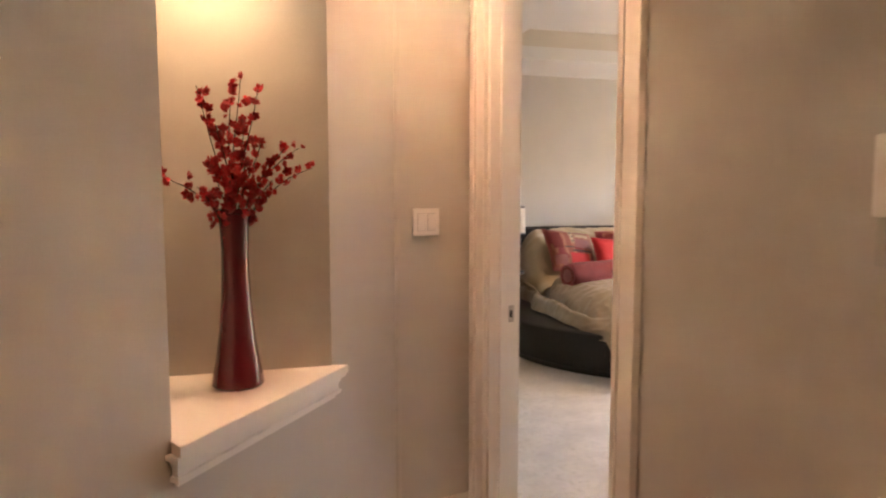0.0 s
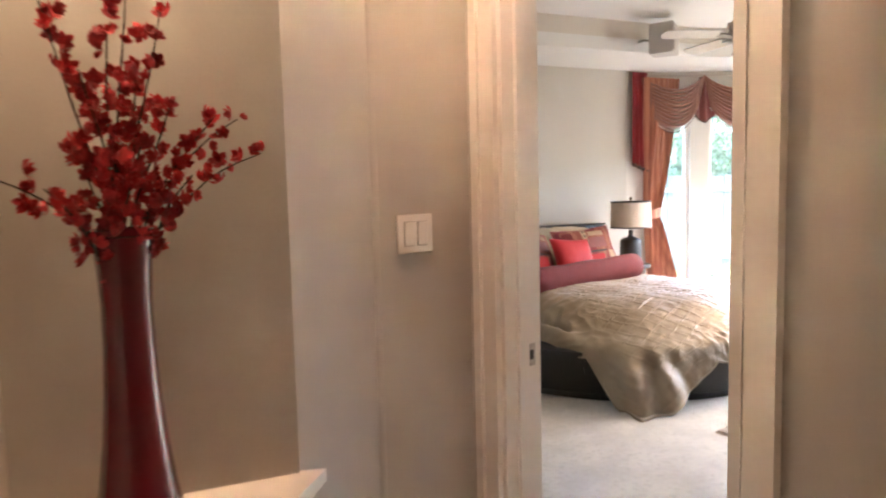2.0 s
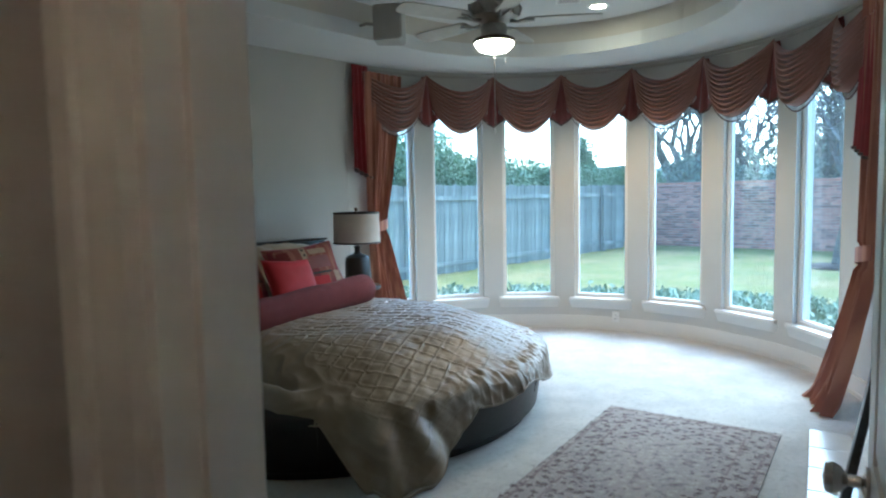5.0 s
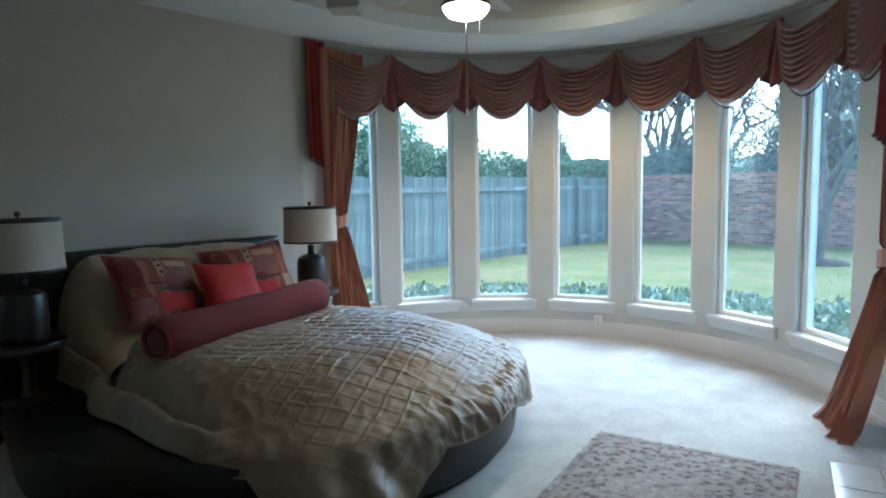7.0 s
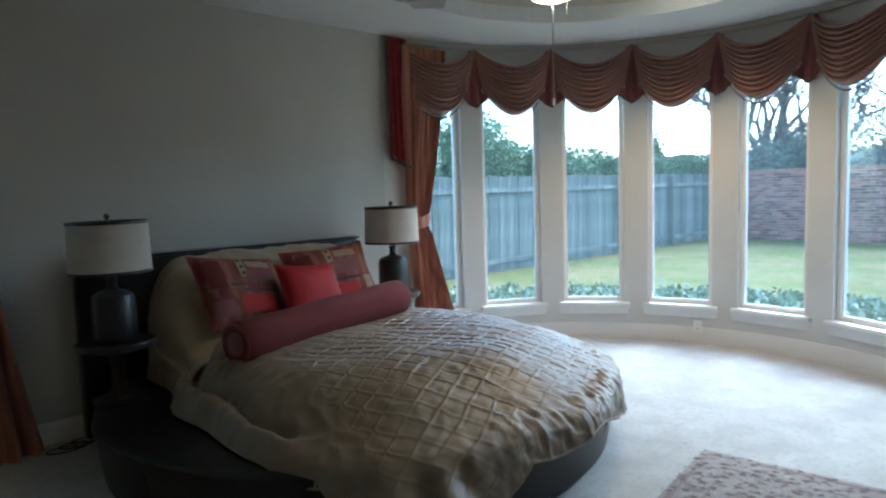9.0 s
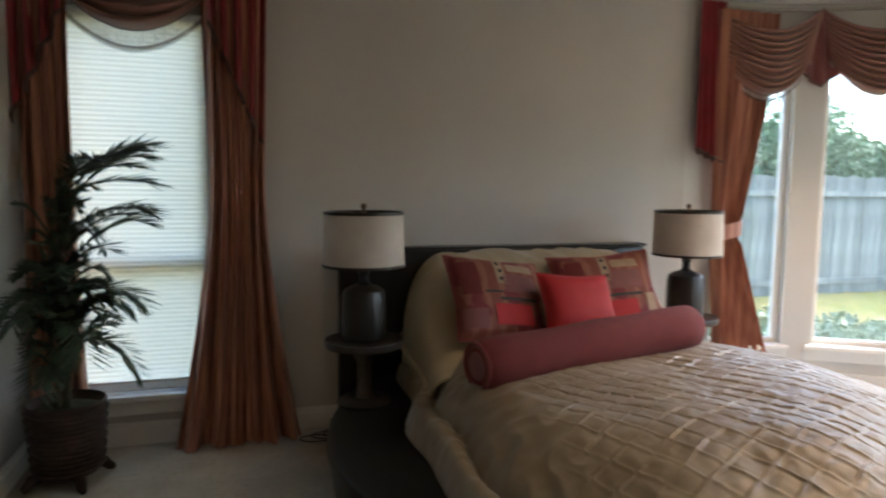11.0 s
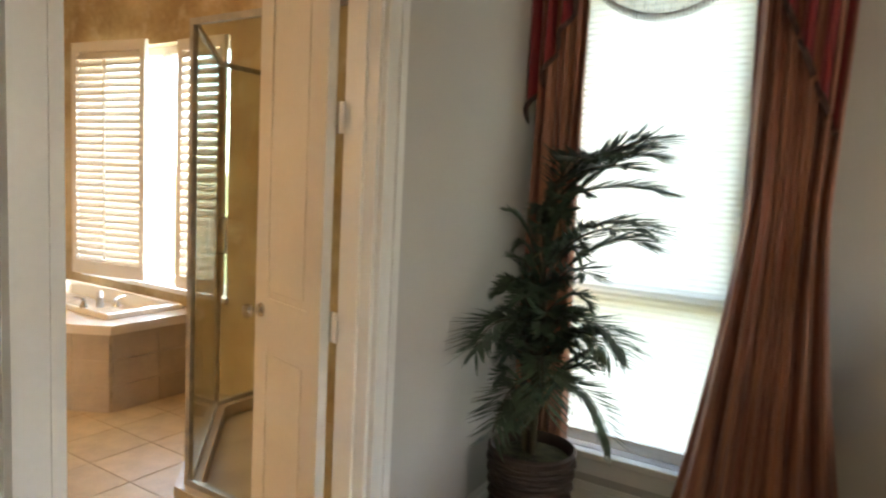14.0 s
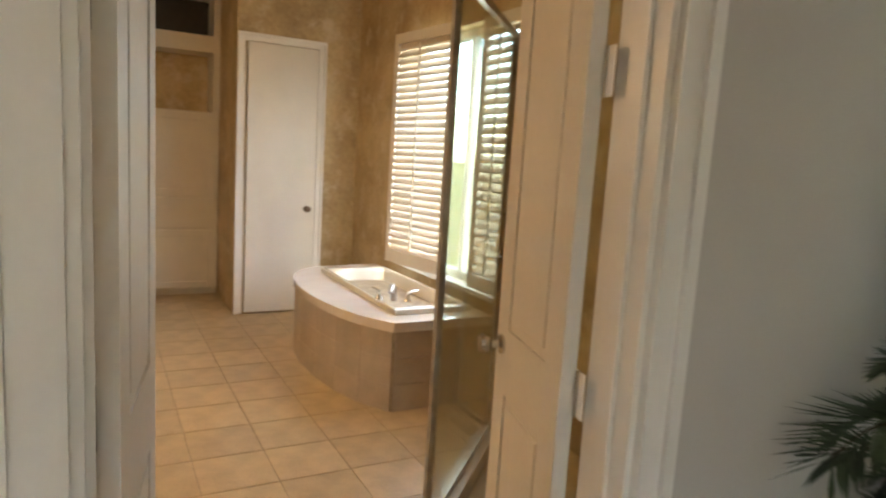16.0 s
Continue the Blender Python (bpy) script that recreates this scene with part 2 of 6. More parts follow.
M_FOLI2 = mat("grey_green_leaf", (0.25, 0.27, 0.20), 0.7, 0.35, 1.5, 30, 0.3)
M_ROOF = mat("slate_shingle", (0.10, 0.13, 0.15), 0.85, 0.2, 1.5, 12, 0.4, dist=0.02)
M_BARK = mat("bark", (0.20, 0.175, 0.15), 0.95, 0.3, 6, 40, 0.9, dist=0.02)
M_HILL = mat("far_trees", (0.13, 0.17, 0.14), 0.95, 0.2, 0.06, 1.2, 0.5, dist=0.5)
M_PANE = glass("window_glass", (0.97, 0.985, 0.98), glare=0.010)
M_SHGLASS = glass("shower_glass", (0.93, 0.95, 0.91))
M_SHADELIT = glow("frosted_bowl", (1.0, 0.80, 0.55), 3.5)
M_BULB = glow("lamp_lens", (1.0, 0.78, 0.5), 14.0)
M_MIRROR = bpy.data.materials.new("silvered_glass")
M_MIRROR.use_nodes = True
mp_ = M_MIRROR.node_tree.nodes["Principled BSDF"]
mp_.inputs["Base Color"].default_value, mp_.inputs["Metallic"].default_value, mp_.inputs["Roughness"].default_value = (0.86, 0.88, 0.88, 1), 1, 0.02
# the cellular shade lets daylight glow through its cloth
bn, bl_ = M_BLIND.node_tree.nodes, M_BLIND.node_tree.links
tl, ms = bn.new("ShaderNodeBsdfTranslucent"), bn.new("ShaderNodeMixShader")
tl.inputs[0].default_value = (0.82, 0.72, 0.56, 1)
ms.inputs[0].default_value = 0.45
bl_.new(bn["Principled BSDF"].outputs[0], ms.inputs[1])
bl_.new(tl.outputs[0], ms.inputs[2])
bl_.new(ms.outputs[0], bn["Material Output"].inputs[0])


# ---- builders ----
def finish(bm, name, material, smooth=False, angle=35):
    me = bpy.data.meshes.new(name)
    bmesh.ops.recalc_face_normals(bm, faces=bm.faces)
    bm.to_mesh(me)
    bm.free()
    me.materials.append(material)
    if smooth:
        me.shade_smooth()
        me.set_sharp_from_angle(angle=radians(angle))
    return me


def part(name, bm, material, parent=None, label="", smooth=False, m=None, kind=""):
    ob = new(name, finish(bm, name, material, smooth))
    if parent:
        ob.parent = parent
    if m:
        ob.matrix_basis = m
    if label:
        ob["label"] = label
    if kind:
        ob["kind"] = kind
    return ob


def shared(name, me, parent=None, m=None):
    ob = new(name, me)
    if parent:
        ob.parent = parent
    if m:
        ob.matrix_basis = m
    return ob


def thing(name, label, category, m=None, group="", kind=""):
    ob = new(name)
    ob.empty_display_size = 0.1
    if m:
        ob.matrix_basis = m
    return tagged(ob, label, category, group, kind)


def structure(name, bm, material, label, smooth=False, m=None):
    return tagged(part(name, bm, material, None, "", smooth, m), label, name.split("_")[0], "", "structure")


def box(bm, x0, x1, y0, y1, z0, z1, m=None, bevel=0.0):
    r = bmesh.ops.create_cube(bm, size=1.0, matrix=Matrix.Translation(((x0 + x1) / 2, (y0 + y1) / 2, (z0 + z1) / 2)) @ Matrix.Diagonal((abs(x1 - x0), abs(y1 - y0), abs(z1 - z0), 1)))
    vs = r["verts"]
    if bevel:
        es = list({e for v in vs for e in v.link_edges})
        g = bmesh.ops.bevel(bm, geom=es, offset=bevel, segments=2, affect="EDGES", profile=0.5)
        vs = list({v for f in g["faces"] for v in f.verts} | {v for v in vs if v.is_valid})
        allv, todo = set(vs), list(vs)
        while todo:
            for e in todo.pop().link_edges:
                for w in e.verts:
                    if w not in allv:
                        allv.add(w)
                        todo.append(w)
        vs = list(allv)
    if m:
        bmesh.ops.transform(bm, matrix=m, verts=vs)
    return vs


def boxes(*args, bevel=0.0):
    bm = bmesh.new()
    for a in args:
        box(bm, *a, bevel=bevel)
    return bm


def lathe(profile, n=32, m=None, bm=None):
    """A solid of revolution from (radius, height) pairs, closed where the radius is zero."""
    bm = bm or bmesh.new()
    rings = []
    for r, z in profile:
        if r <= 1e-6:
            rings.append([bm.verts.new((0, 0, z))])
        else:
            rings.append([bm.verts.new((r * math.cos(2 * math.pi * i / n), r * math.sin(2 * math.pi * i / n), z)) for i in range(n)])
    for a, b in zip(rings, rings[1:]):
        for i in range(n):
            j = (i + 1) % n
            if len(a) == 1 and len(b) == 1:
                continue
            if len(a) == 1:
                bm.faces.new((a[0], b[i], b[j]))
            elif len(b) == 1:
                bm.faces.new((a[i], a[j], b[0]))
            else:
                bm.faces.new((a[i], a[j], b[j], b[i]))
    if m:
        bmesh.ops.transform(bm, matrix=m, verts=[v for r in rings for v in r])
    return bm


def tube(pts, radii, n=8, bm=None):
    """A round bar along points, with a radius for each."""
    bm = bm or bmesh.new()
    pts = [Vector(p) for p in pts]
    if not hasattr(radii, "__len__"):
        radii = [radii] * len(pts)
    rings, up = [], Vector((0.31, 0.17, 0.93))
    for i, p in enumerate(pts):
        d = (pts[min(i + 1, len(pts) - 1)] - pts[max(i - 1, 0)]).normalized()
        a = d.cross(up)
        if a.length < 1e-3:
            a = d.cross(Vector((1, 0, 0)))
        a.normalize()
        b = d.cross(a)
        rings.append([bm.verts.new(p + radii[i] * (math.cos(2 * math.pi * k / n) * a + math.sin(2 * math.pi * k / n) * b)) for k in range(n)])
    for a, b in zip(rings, rings[1:]):
        for k in range(n):
            bm.faces.new((a[k], a[(k + 1) % n], b[(k + 1) % n], b[k]))
    bm.faces.new(rings[0][::-1])
    bm.faces.new(rings[-1])
    return bm


def sheet(fn, nu, nv, thick=0.0, close=False, bm=None):
    """A cloth-like surface from a function of (u, v) in 0..1, given thickness."""
    bm = bm or bmesh.new()
    g = [[bm.verts.new(fn(i / nu, j / nv)) for j in range(nv + 1)] for i in range(nu if close else nu + 1)]
    fs = []
    for i in range(nu):
        k = (i + 1) % nu if close else i + 1
        for j in range(nv):
            fs.append(bm.faces.new((g[i][j], g[k][j], g[k][j + 1], g[i][j + 1])))
    if thick:
        bmesh.ops.recalc_face_normals(bm, faces=fs)
        bmesh.ops.solidify(bm, geom=fs, thickness=thick)
    return bm


def extrude(outline, z0, z1, bm=None):
    bm = bm or bmesh.new()
    a = [bm.verts.new((x, y, z0)) for x, y in outline]
    b = [bm.verts.new((x, y, z1)) for x, y in outline]
    bm.faces.new(a[::-1])
    bm.faces.new(b)
    for i in range(len(a)):
        j = (i + 1) % len(a)
        bm.faces.new((a[i], a[j], b[j], b[i]))
    return bm


def arc(bm, c, a0, a1, r0, r1, z0, z1, n=6):
    """A curved block between two angles in degrees."""
    q = []
    for i in range(n + 1):
        a = radians(a0 + (a1 - a0) * i / n)
        q.append([bm.verts.new((c[0] + r * math.cos(a), c[1] + r * math.sin(a), z)) for r, z in ((r0, z0), (r1, z0), (r1, z1), (r0, z1))])
    for s, t in zip(q, q[1:]):
        for k in range(4):
            bm.faces.new((s[k], s[(k + 1) % 4], t[(k + 1) % 4], t[k]))
    bm.faces.new(q[0][::-1])
    bm.faces.new(q[-1])


def frame_m(p0, p1):
    """Local x from p0 to p1, y to its left, z up."""
    a = math.degrees(math.atan2(p1[1] - p0[1], p1[0] - p0[0]))
    return pose(p0[0], p0[1], 0, 0, 0, a), math.dist(p0, p1)


def wall(name, p0, p1, thick, z1, label, material, openings=(), z0=0.0):
    """A wall whose seen face runs from p0 to p1, with its body on the left of that way; openings are (s0, s1, low, high)."""
    m, length = frame_m(p0, p1)
    bm = bmesh.new()
    s = 0.0
    for a, b, lo, hi in sorted(openings):
        if a > s:
            box(bm, s, a, 0, thick, z0, z1)
        if lo > z0:
            box(bm, a, b, 0, thick, z0, lo)
        if hi < z1:
            box(bm, a, b, 0, thick, hi, z1)
        s = b
    if s < length:
        box(bm, s, length, 0, thick, z0, z1)
    bmesh.ops.remove_doubles(bm, verts=bm.verts, dist=1e-5)
    return structure(name, bm, material, label, m=m)


def base_run(p0, p1, h=0.13, t=0.016, name="baseboard"):
    m, length = frame_m(p0, p1)
    bm = boxes((0, length, -t, 0, 0, h - 0.03), (0, length, -t * 0.6, 0, h - 0.03, h))
    return structure(name, bm, M_TRIM, "white painted wooden baseboard along the wall", m=m)


def casing(name, m, width, height, w=0.09, t=0.02):
    """Moulded trim round a door opening in the local xz plane, standing towards -y."""
    bm = bmesh.new()
    for d, a, b in ((t, 0.0, w), (t * 1.6, w * 0.68, w + 0.002), (t * 1.25, -0.0015, w * 0.22)):
        box(bm, -b, -a, -d, 0, 0, height + a)
        box(bm, width + a, width + b, -d, 0, 0, height + a)
        box(bm, -b, width + b, -d, 0, height + a, height + b)
    return structure(name, bm, M_TRIM, "cream painted moulded door casing", m=m)


def panel_door(thing_ob, w, h, panels, t=0.035, material=None):
    """A raised-panel leaf in the local xz plane, with grooves sunk into both faces."""
    material = material or M_DOOR
    bm = boxes((0, w, -t / 2 + 0.006, t / 2 - 0.006, 0, h))
    st = min(0.11, w * 0.2)
    for s in (-1, 1):
        ys = (s * (t / 2 - 0.006), s * t / 2)
        y0, y1 = min(ys), max(ys)
        box(bm, 0, st, y0, y1, 0, h)
        box(bm, w - st, w, y0, y1, 0, h)
        edges = [0.0] + [z for p in panels for z in p] + [h]
        for a, b in zip(edges[::2], edges[1::2]):
            box(bm, st, w - st, y0, y1, a, b)
    part("leaf", bm, material, thing_ob)
    for a, b in panels:
        bm = bmesh.new()
        box(bm, st + 0.025, w - st - 0.025, -t / 2 + 0.001, t / 2 - 0.001, a + 0.025, b - 0.025, bevel=0.005)
        part("panel", bm, material, thing_ob)


def knob(parent, m, material=None):
    k = part("knob", lathe([(0, 0), (0.027, 0), (0.027, 0.006), (0.011, 0.012), (0.010, 0.032), (0.022, 0.042), (0.028, 0.054), (0.024, 0.066), (0, 0.070)], 20), material or M_CHROME, parent, "round nickel knob", True, m)
    return k


# ---- plan ----
H = 2.74                      # ceiling
E1, E2 = Vector((0.961, 0.276)), Vector((-0.276, 0.961))   # the hall's own axes
HALL = math.degrees(math.atan2(0.276, 0.961))


def hall(a, b, o=(0.32, 2.05)):
    """A plan point a metres through the entrance and b metres across it."""
    return (o[0] + a * E1.x + b * E2.x, o[1] + a * E1.y + b * E2.y)


BAY, RB = (3.93, 4.76), 2.17  # the round bay
YN, XW = 6.93, -0.16          # headboard wall, bathroom wall
STEP, PANEW = 20.3, 14.7      # degrees from window to window, and of one window
WINS = [17.1 + STEP * k for k in (3, 2, 1, 0, -1, -2, -3)]
SOUTH = ((0.30, 1.745), (4.35, 2.60))


def bay(a, r, z=0.0):
    return Vector((BAY[0] + r * math.cos(radians(a)), BAY[1] + r * math.sin(radians(a)), z))


# ---- floor, ceiling ----
fo = [(-0.16, 1.2), (4.36, 1.2)] + [tuple(bay(a, RB + 0.1)[:2]) for a in range(-76, 91, 4)] + [(-0.16, YN + 0.1)]
bm = extrude(fo, -0.1, 0.0)
structure("floor", bm, M_CARPET, "cream cut-pile wall-to-wall carpet")
structure("floor_hall", boxes((-4.0, 2.0, -3.5, 3.2, -0.14, -0.004)), M_CARPET, "cream carpet of the hallway")

out = [(4.35 + 0.0, 1.2), (-0.4, 1.2), (-0.4, 7.2), (3.93, 7.2)] + [tuple(bay(a, 2.5)[:2]) for a in range(85, -91, -5)]
TC, TR, TX = BAY, 1.36, 1.25   # tray: round end about the bay's centre, straight sides towards the west
tray = [tuple(bay(a, TR)[:2]) for a in range(90, -91, -6)] + [(TX, BAY[1] - TR)] + [(TX + 0.0, BAY[1] + TR)]
bm = bmesh.new()
ov = [bm.verts.new((x, y, H)) for x, y in out]
tv = [bm.verts.new((x, y, H)) for x, y in tray]
eds = [bm.edges.new((ov[i], ov[(i + 1) % len(ov)])) for i in range(len(ov))] + [bm.edges.new((tv[i], tv[(i + 1) % len(tv)])) for i in range(len(tv))]
bmesh.ops.triangle_fill(bm, edges=eds, use_beauty=True)
inner = [f for f in bm.faces if (lambda c: c.x > TX and abs(c.y - BAY[1]) < TR and (c.x < BAY[0] or math.hypot(c.x - BAY[0], c.y - BAY[1]) < TR * 0.985) and all(v in tv for v in f.verts))(f.calc_center_median())]
bmesh.ops.delete(bm, geom=inner, context="FACES_ONLY")
r = bmesh.ops.extrude_face_region(bm, geom=bm.faces[:])
bmesh.ops.translate(bm, vec=(0, 0, 0.12), verts=[v for v in r["geom"] if isinstance(v, bmesh.types.BMVert)])
structure("ceiling", bm, M_CEIL, "white flat ceiling round a curved recessed tray")
ZT = 3.02
bm = bmesh.new()
for i in range(len(tray)):
    a, b = Vector(tray[i]), Vector(tray[(i + 1) % len(tray)])
    c = Vector((3.0, BAY[1]))
    a, b = a + (a - c).normalized() * 0.004, b + (b - c).normalized() * 0.004
    oa, ob_ = a + (a - c).normalized() * 0.06, b + (b - c).normalized() * 0.06
    v = [bm.verts.new((*p, z)) for p, z in ((a, H + 0.004), (b, H + 0.004), (b, ZT), (a, ZT), (oa, H + 0.004), (ob_, H + 0.004), (ob_, ZT), (oa, ZT))]
    for f in ((0, 1, 2, 3), (4, 7, 6, 5), (0, 4, 5, 1), (3, 2, 6, 7)):
        bm.faces.new([v[k] for k in f])
structure("ceiling_tray_side", bm, M_TRAY, "beige painted upright side of the ceiling tray")
structure("ceiling_tray_top", boxes((1.0, 5.6, 3.1, 6.4, ZT, ZT + 0.1)), M_CEIL, "white raised ceiling inside the tray")

# ---- bedroom walls ----
WX0, WX1, WZ0, WZ1 = 0.02, 0.74, 0.29, 2.36   # window beside the bed
# headboard wall, seen from the south
wall("wall_north", (4.12, YN), (XW - 0.14, YN), -0.18, H, "beige painted plaster wall behind the bed", M_WALL,
     [(4.12 - WX1, 4.12 - WX0, WZ0, WZ1)])
DY0, DY1, DH = 4.80, 5.77, 2.44               # bathroom doorway
wall("wall_west", (XW, YN), (XW, 2.80), -0.12, H, "beige painted plaster wall with the bathroom doorway", M_WALL,
     [(YN - DY1, YN - DY0, 0, DH)])
wall("wall_south", SOUTH[0], SOUTH[1], -0.16, H, "beige painted plaster wall behind the leaning mirror", M_WALL)

# bay wall with its window openings
ZS, ZH = 0.335, 2.34
bm = bmesh.new()
A_END = -76
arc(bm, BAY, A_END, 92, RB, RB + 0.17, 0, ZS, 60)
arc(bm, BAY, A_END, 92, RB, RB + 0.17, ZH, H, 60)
edge = [92]
for a in WINS:
    edge += [a + PANEW / 2, a - PANEW / 2]
edge.append(A_END)
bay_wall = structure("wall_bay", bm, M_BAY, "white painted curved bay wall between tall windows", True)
for a, b in zip(edge[::2], edge[1::2]):
    bm = bmesh.new()
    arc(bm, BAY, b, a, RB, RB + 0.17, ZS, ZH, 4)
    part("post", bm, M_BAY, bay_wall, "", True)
bm = bmesh.new()
arc(bm, BAY, A_END, 90, RB - 0.016, RB - 0.001, 0, 0.14, 60)
arc(bm, BAY, A_END, 90, RB - 0.022, RB - 0.001, 0.0, 0.03, 60)
structure("baseboard_bay", bm, M_TRIM, "white curved baseboard below the bay windows", True)
base_run((XW, YN), (3.9, YN))
base_run((XW, DY1 + 0.095), (XW, YN))
base_run((XW, 2.95), (XW, DY0 - 0.095))
base_run((4.2, 2.568), SOUTH[0])

# ---- bay windows ----
for k, a in enumerate(WINS):
    w = thing("window", "tall narrow fixed window with white frame in the curved bay", "window", pose(*bay(a, RB + 0.06), 0, 0, a - 90), "bay windows", "structure")
    hw = (RB + 0.06) * math.tan(radians(PANEW / 2)) - 0.006
    f = 0.030
    for nm, b in (("window_frame", ((-hw, -hw + f, -0.03, 0.03, ZS, ZH), (hw - f, hw, -0.03, 0.03, ZS, ZH), (-hw + f, hw - f, -0.03, 0.03, ZS, ZS + f), (-hw + f, hw - f, -0.03, 0.03, ZH - f, ZH))),):
        part(nm, boxes(*b), M_TRIM, w)
    part("inner_bead", boxes((-hw + f, -hw + f + 0.012, -0.016, 0.016, ZS + f, ZH - f), (hw - f - 0.012, hw - f, -0.016, 0.016, ZS + f, ZH - f), (-hw + f + 0.012, hw - f - 0.012, -0.016, 0.016, ZS + f, ZS + f + 0.012)), M_PLASTIC, w)
    g = part("pane", boxes((-hw + f, hw - f, -0.003, 0.003, ZS + f, ZH - f)), M_PANE, w)
    g.visible_shadow = False
    sill = bmesh.new()
    box(sill, -hw - 0.04, hw + 0.04, -0.12, -0.03, ZS - 0.03, ZS + 0.004, bevel=0.006)
    part("window_sill", sill, M_TRIM, w)
    ap = bmesh.new()
    v = [ap.verts.new(p) for p in ((-hw - 0.05, -0.100, ZS - 0.03), (hw + 0.05, -0.100, ZS - 0.03), (hw + 0.03, -0.082, ZS - 0.11), (-hw - 0.03, -0.082, ZS - 0.11), (-hw - 0.05, -0.055, ZS - 0.03), (hw + 0.05, -0.055, ZS - 0.03), (hw + 0.03, -0.055, ZS - 0.11), (-hw - 0.03, -0.055, ZS - 0.11))]
    for q in ((0, 1, 2, 3), (4, 7, 6, 5), (0, 3, 7, 4), (1, 5, 6, 2), (0, 4, 5, 1), (3, 2, 6, 7)):
        ap.faces.new([v[i] for i in q])
    part("apron", ap, M_TRIM, w)

# window beside the bed
w = thing("window_1", "tall sash window with white frame behind a cellular shade", "window", pose((WX0 + WX1) / 2, YN + 0.09, 0), "", "structure")
hw, f = (WX1 - WX0) / 2, 0.04
part("window_frame", boxes((-hw, -hw + f, -0.03, 0.05, WZ0, WZ1), (hw - f, hw, -0.03, 0.05, WZ0, WZ1), (-hw + f, hw - f, -0.03, 0.05, WZ0, WZ0 + f), (-hw + f, hw - f, -0.03, 0.05, WZ1 - f, WZ1)), M_TRIM, w)
part("meeting_rail", boxes((-hw + f, hw - f, -0.005, 0.045, 0.98, 1.05)), M_TRIM, w)
for a, b in ((WZ0 + f, 0.98), (1.05, WZ1 - f)):
    g = part("pane", boxes((-hw + f, hw - f, 0.015, 0.021, a, b)), M_PANE, w)
    g.visible_shadow = False
sill = bmesh.new()
box(sill, -hw - 0.06, hw + 0.06, -0.14, -0.03, WZ0 - 0.035, WZ0 - 0.002, bevel=0.006)
part("window_sill", sill, M_TRIM, w)
part("apron", boxes((-hw - 0.03, hw + 0.03, -0.108, -0.092, WZ0 - 0.115, WZ0 - 0.035)), M_TRIM, w)
# pleated cellular shade
sh = thing("cellular_shade", "white pleated cellular shade drawn down over the window", "window shade", pose((WX0 + WX1) / 2, YN + 0.035, WZ0 + 0.045))
nz = 150
hz = (WZ1 - 0.03) - (WZ0 + 0.045)
part("cloth", sheet(lambda u, v: Vector(((u - 0.5) * 2 * (hw - 0.006), (0.002 if round(v * nz) % 2 else -0.002), 0.02 + v * (hz - 0.02))), 2, nz), M_BLIND, sh)
part("bottom_rail", boxes((-hw + 0.006, hw - 0.006, -0.014, 0.014, 0.0, 0.022)), M_PLASTIC, sh)

# ---- entrance ----
DW, DD = 0.725, 0.14     # clear width and wall depth
HL = hall(0, DW)
m_door = pose(HL[0], HL[1], 0, 0, 0, HALL - 90)   # local x runs right along the wall, y into the bedroom
bm = boxes((-0.14, 0, 0, DD, 0, H), (DW, DW + 0.30, 0, DD, 0, H), (0, DW, 0, DD, DH, H))
structure("wall_entrance", bm, M_WALL, "beige plaster wall round the bedroom doorway", m=m_door)
casing("trim_entrance", m_door, DW, DH)
casing("trim_entrance_bedroom", m_door @ pose(DW, DD, 0, 0, 0, 180), DW, DH)
bm = boxes((-0.002, 0.018, -0.004, DD + 0.004, 0, DH), (DW - 0.018, DW + 0.002, -0.004, DD + 0.004, 0, DH), (0.018, DW - 0.018, -0.004, DD + 0.004, DH - 0.018, DH + 0.002),
           (0.018, 0.03, 0.045, 0.085, 0, DH - 0.018), (DW - 0.03, DW - 0.018, 0.045, 0.085, 0, DH - 0.018))
jamb = tagged(new("door_frame", finish(bm, "door_frame", M_TRIM)), "cream painted door jamb with a metal strike plate", "door frame", "", "structure")
jamb.matrix_basis = m_door
bm = bmesh.new()
box(bm, 0.018, 0.0205, 0.088, 0.122, 0.905, 0.975, bevel=0.001)
part("strike_plate", bm, M_FANPEWTER, jamb, "dull steel strike plate")
part("strike_hole", boxes((0.0205, 0.0212, 0.097, 0.113, 0.925, 0.955)), M_DARK, jamb)
# switch wall, its rounded corner, and the angled wall with the niche
S1 = hall(0, DW + 0.14)
S0 = (-0.27, 2.762)
wall("wall_switch", S0, S1, 0.12, H, "beige plaster wall with a light switch", M_WALL)
ND = Vector((0.71, 0.98)).normalized()
NA, NB = Vector((-0.965, 1.775)), Vector((-0.56, 2.335))
A0 = NA - ND * 1.5
NZ0, NZ1 = 0.86, 2.36
s0, s1 = (NA - A0).length, (NB - A0).length
wall("wall_niche", tuple(A0), S0, 0.11, H, "beige plaster angled wall with an art niche", M_WALL, [(s0, s1, NZ0, NZ1)])
structure("wall_corner", lathe([(0, 0), (0.035, 0), (0.035, H), (0, H)], 24, pose(S0[0] + 0.004, S0[1] + 0.036, 0)), M_WALL, "rounded plaster wall corner", True)
NC = Vector((-1.06, 2.338))
bm = bmesh.new()
extrude([tuple(NB), tuple(NB + Vector((0.0, 0.16))), (NC.x - 0.1, NC.y + 0.12), (NC.x - 0.1, NC.y), (NC.x, NC.y)], NZ0 - 0.05, NZ1 + 0.12, bm)
extrude([tuple(NA + Vector((-0.03, 0.0))), (NC.x, NC.y), (NC.x - 0.1, NC.y), tuple(NA + Vector((-0.16, 0.0)))], NZ0 - 0.05, NZ1 + 0.12, bm)
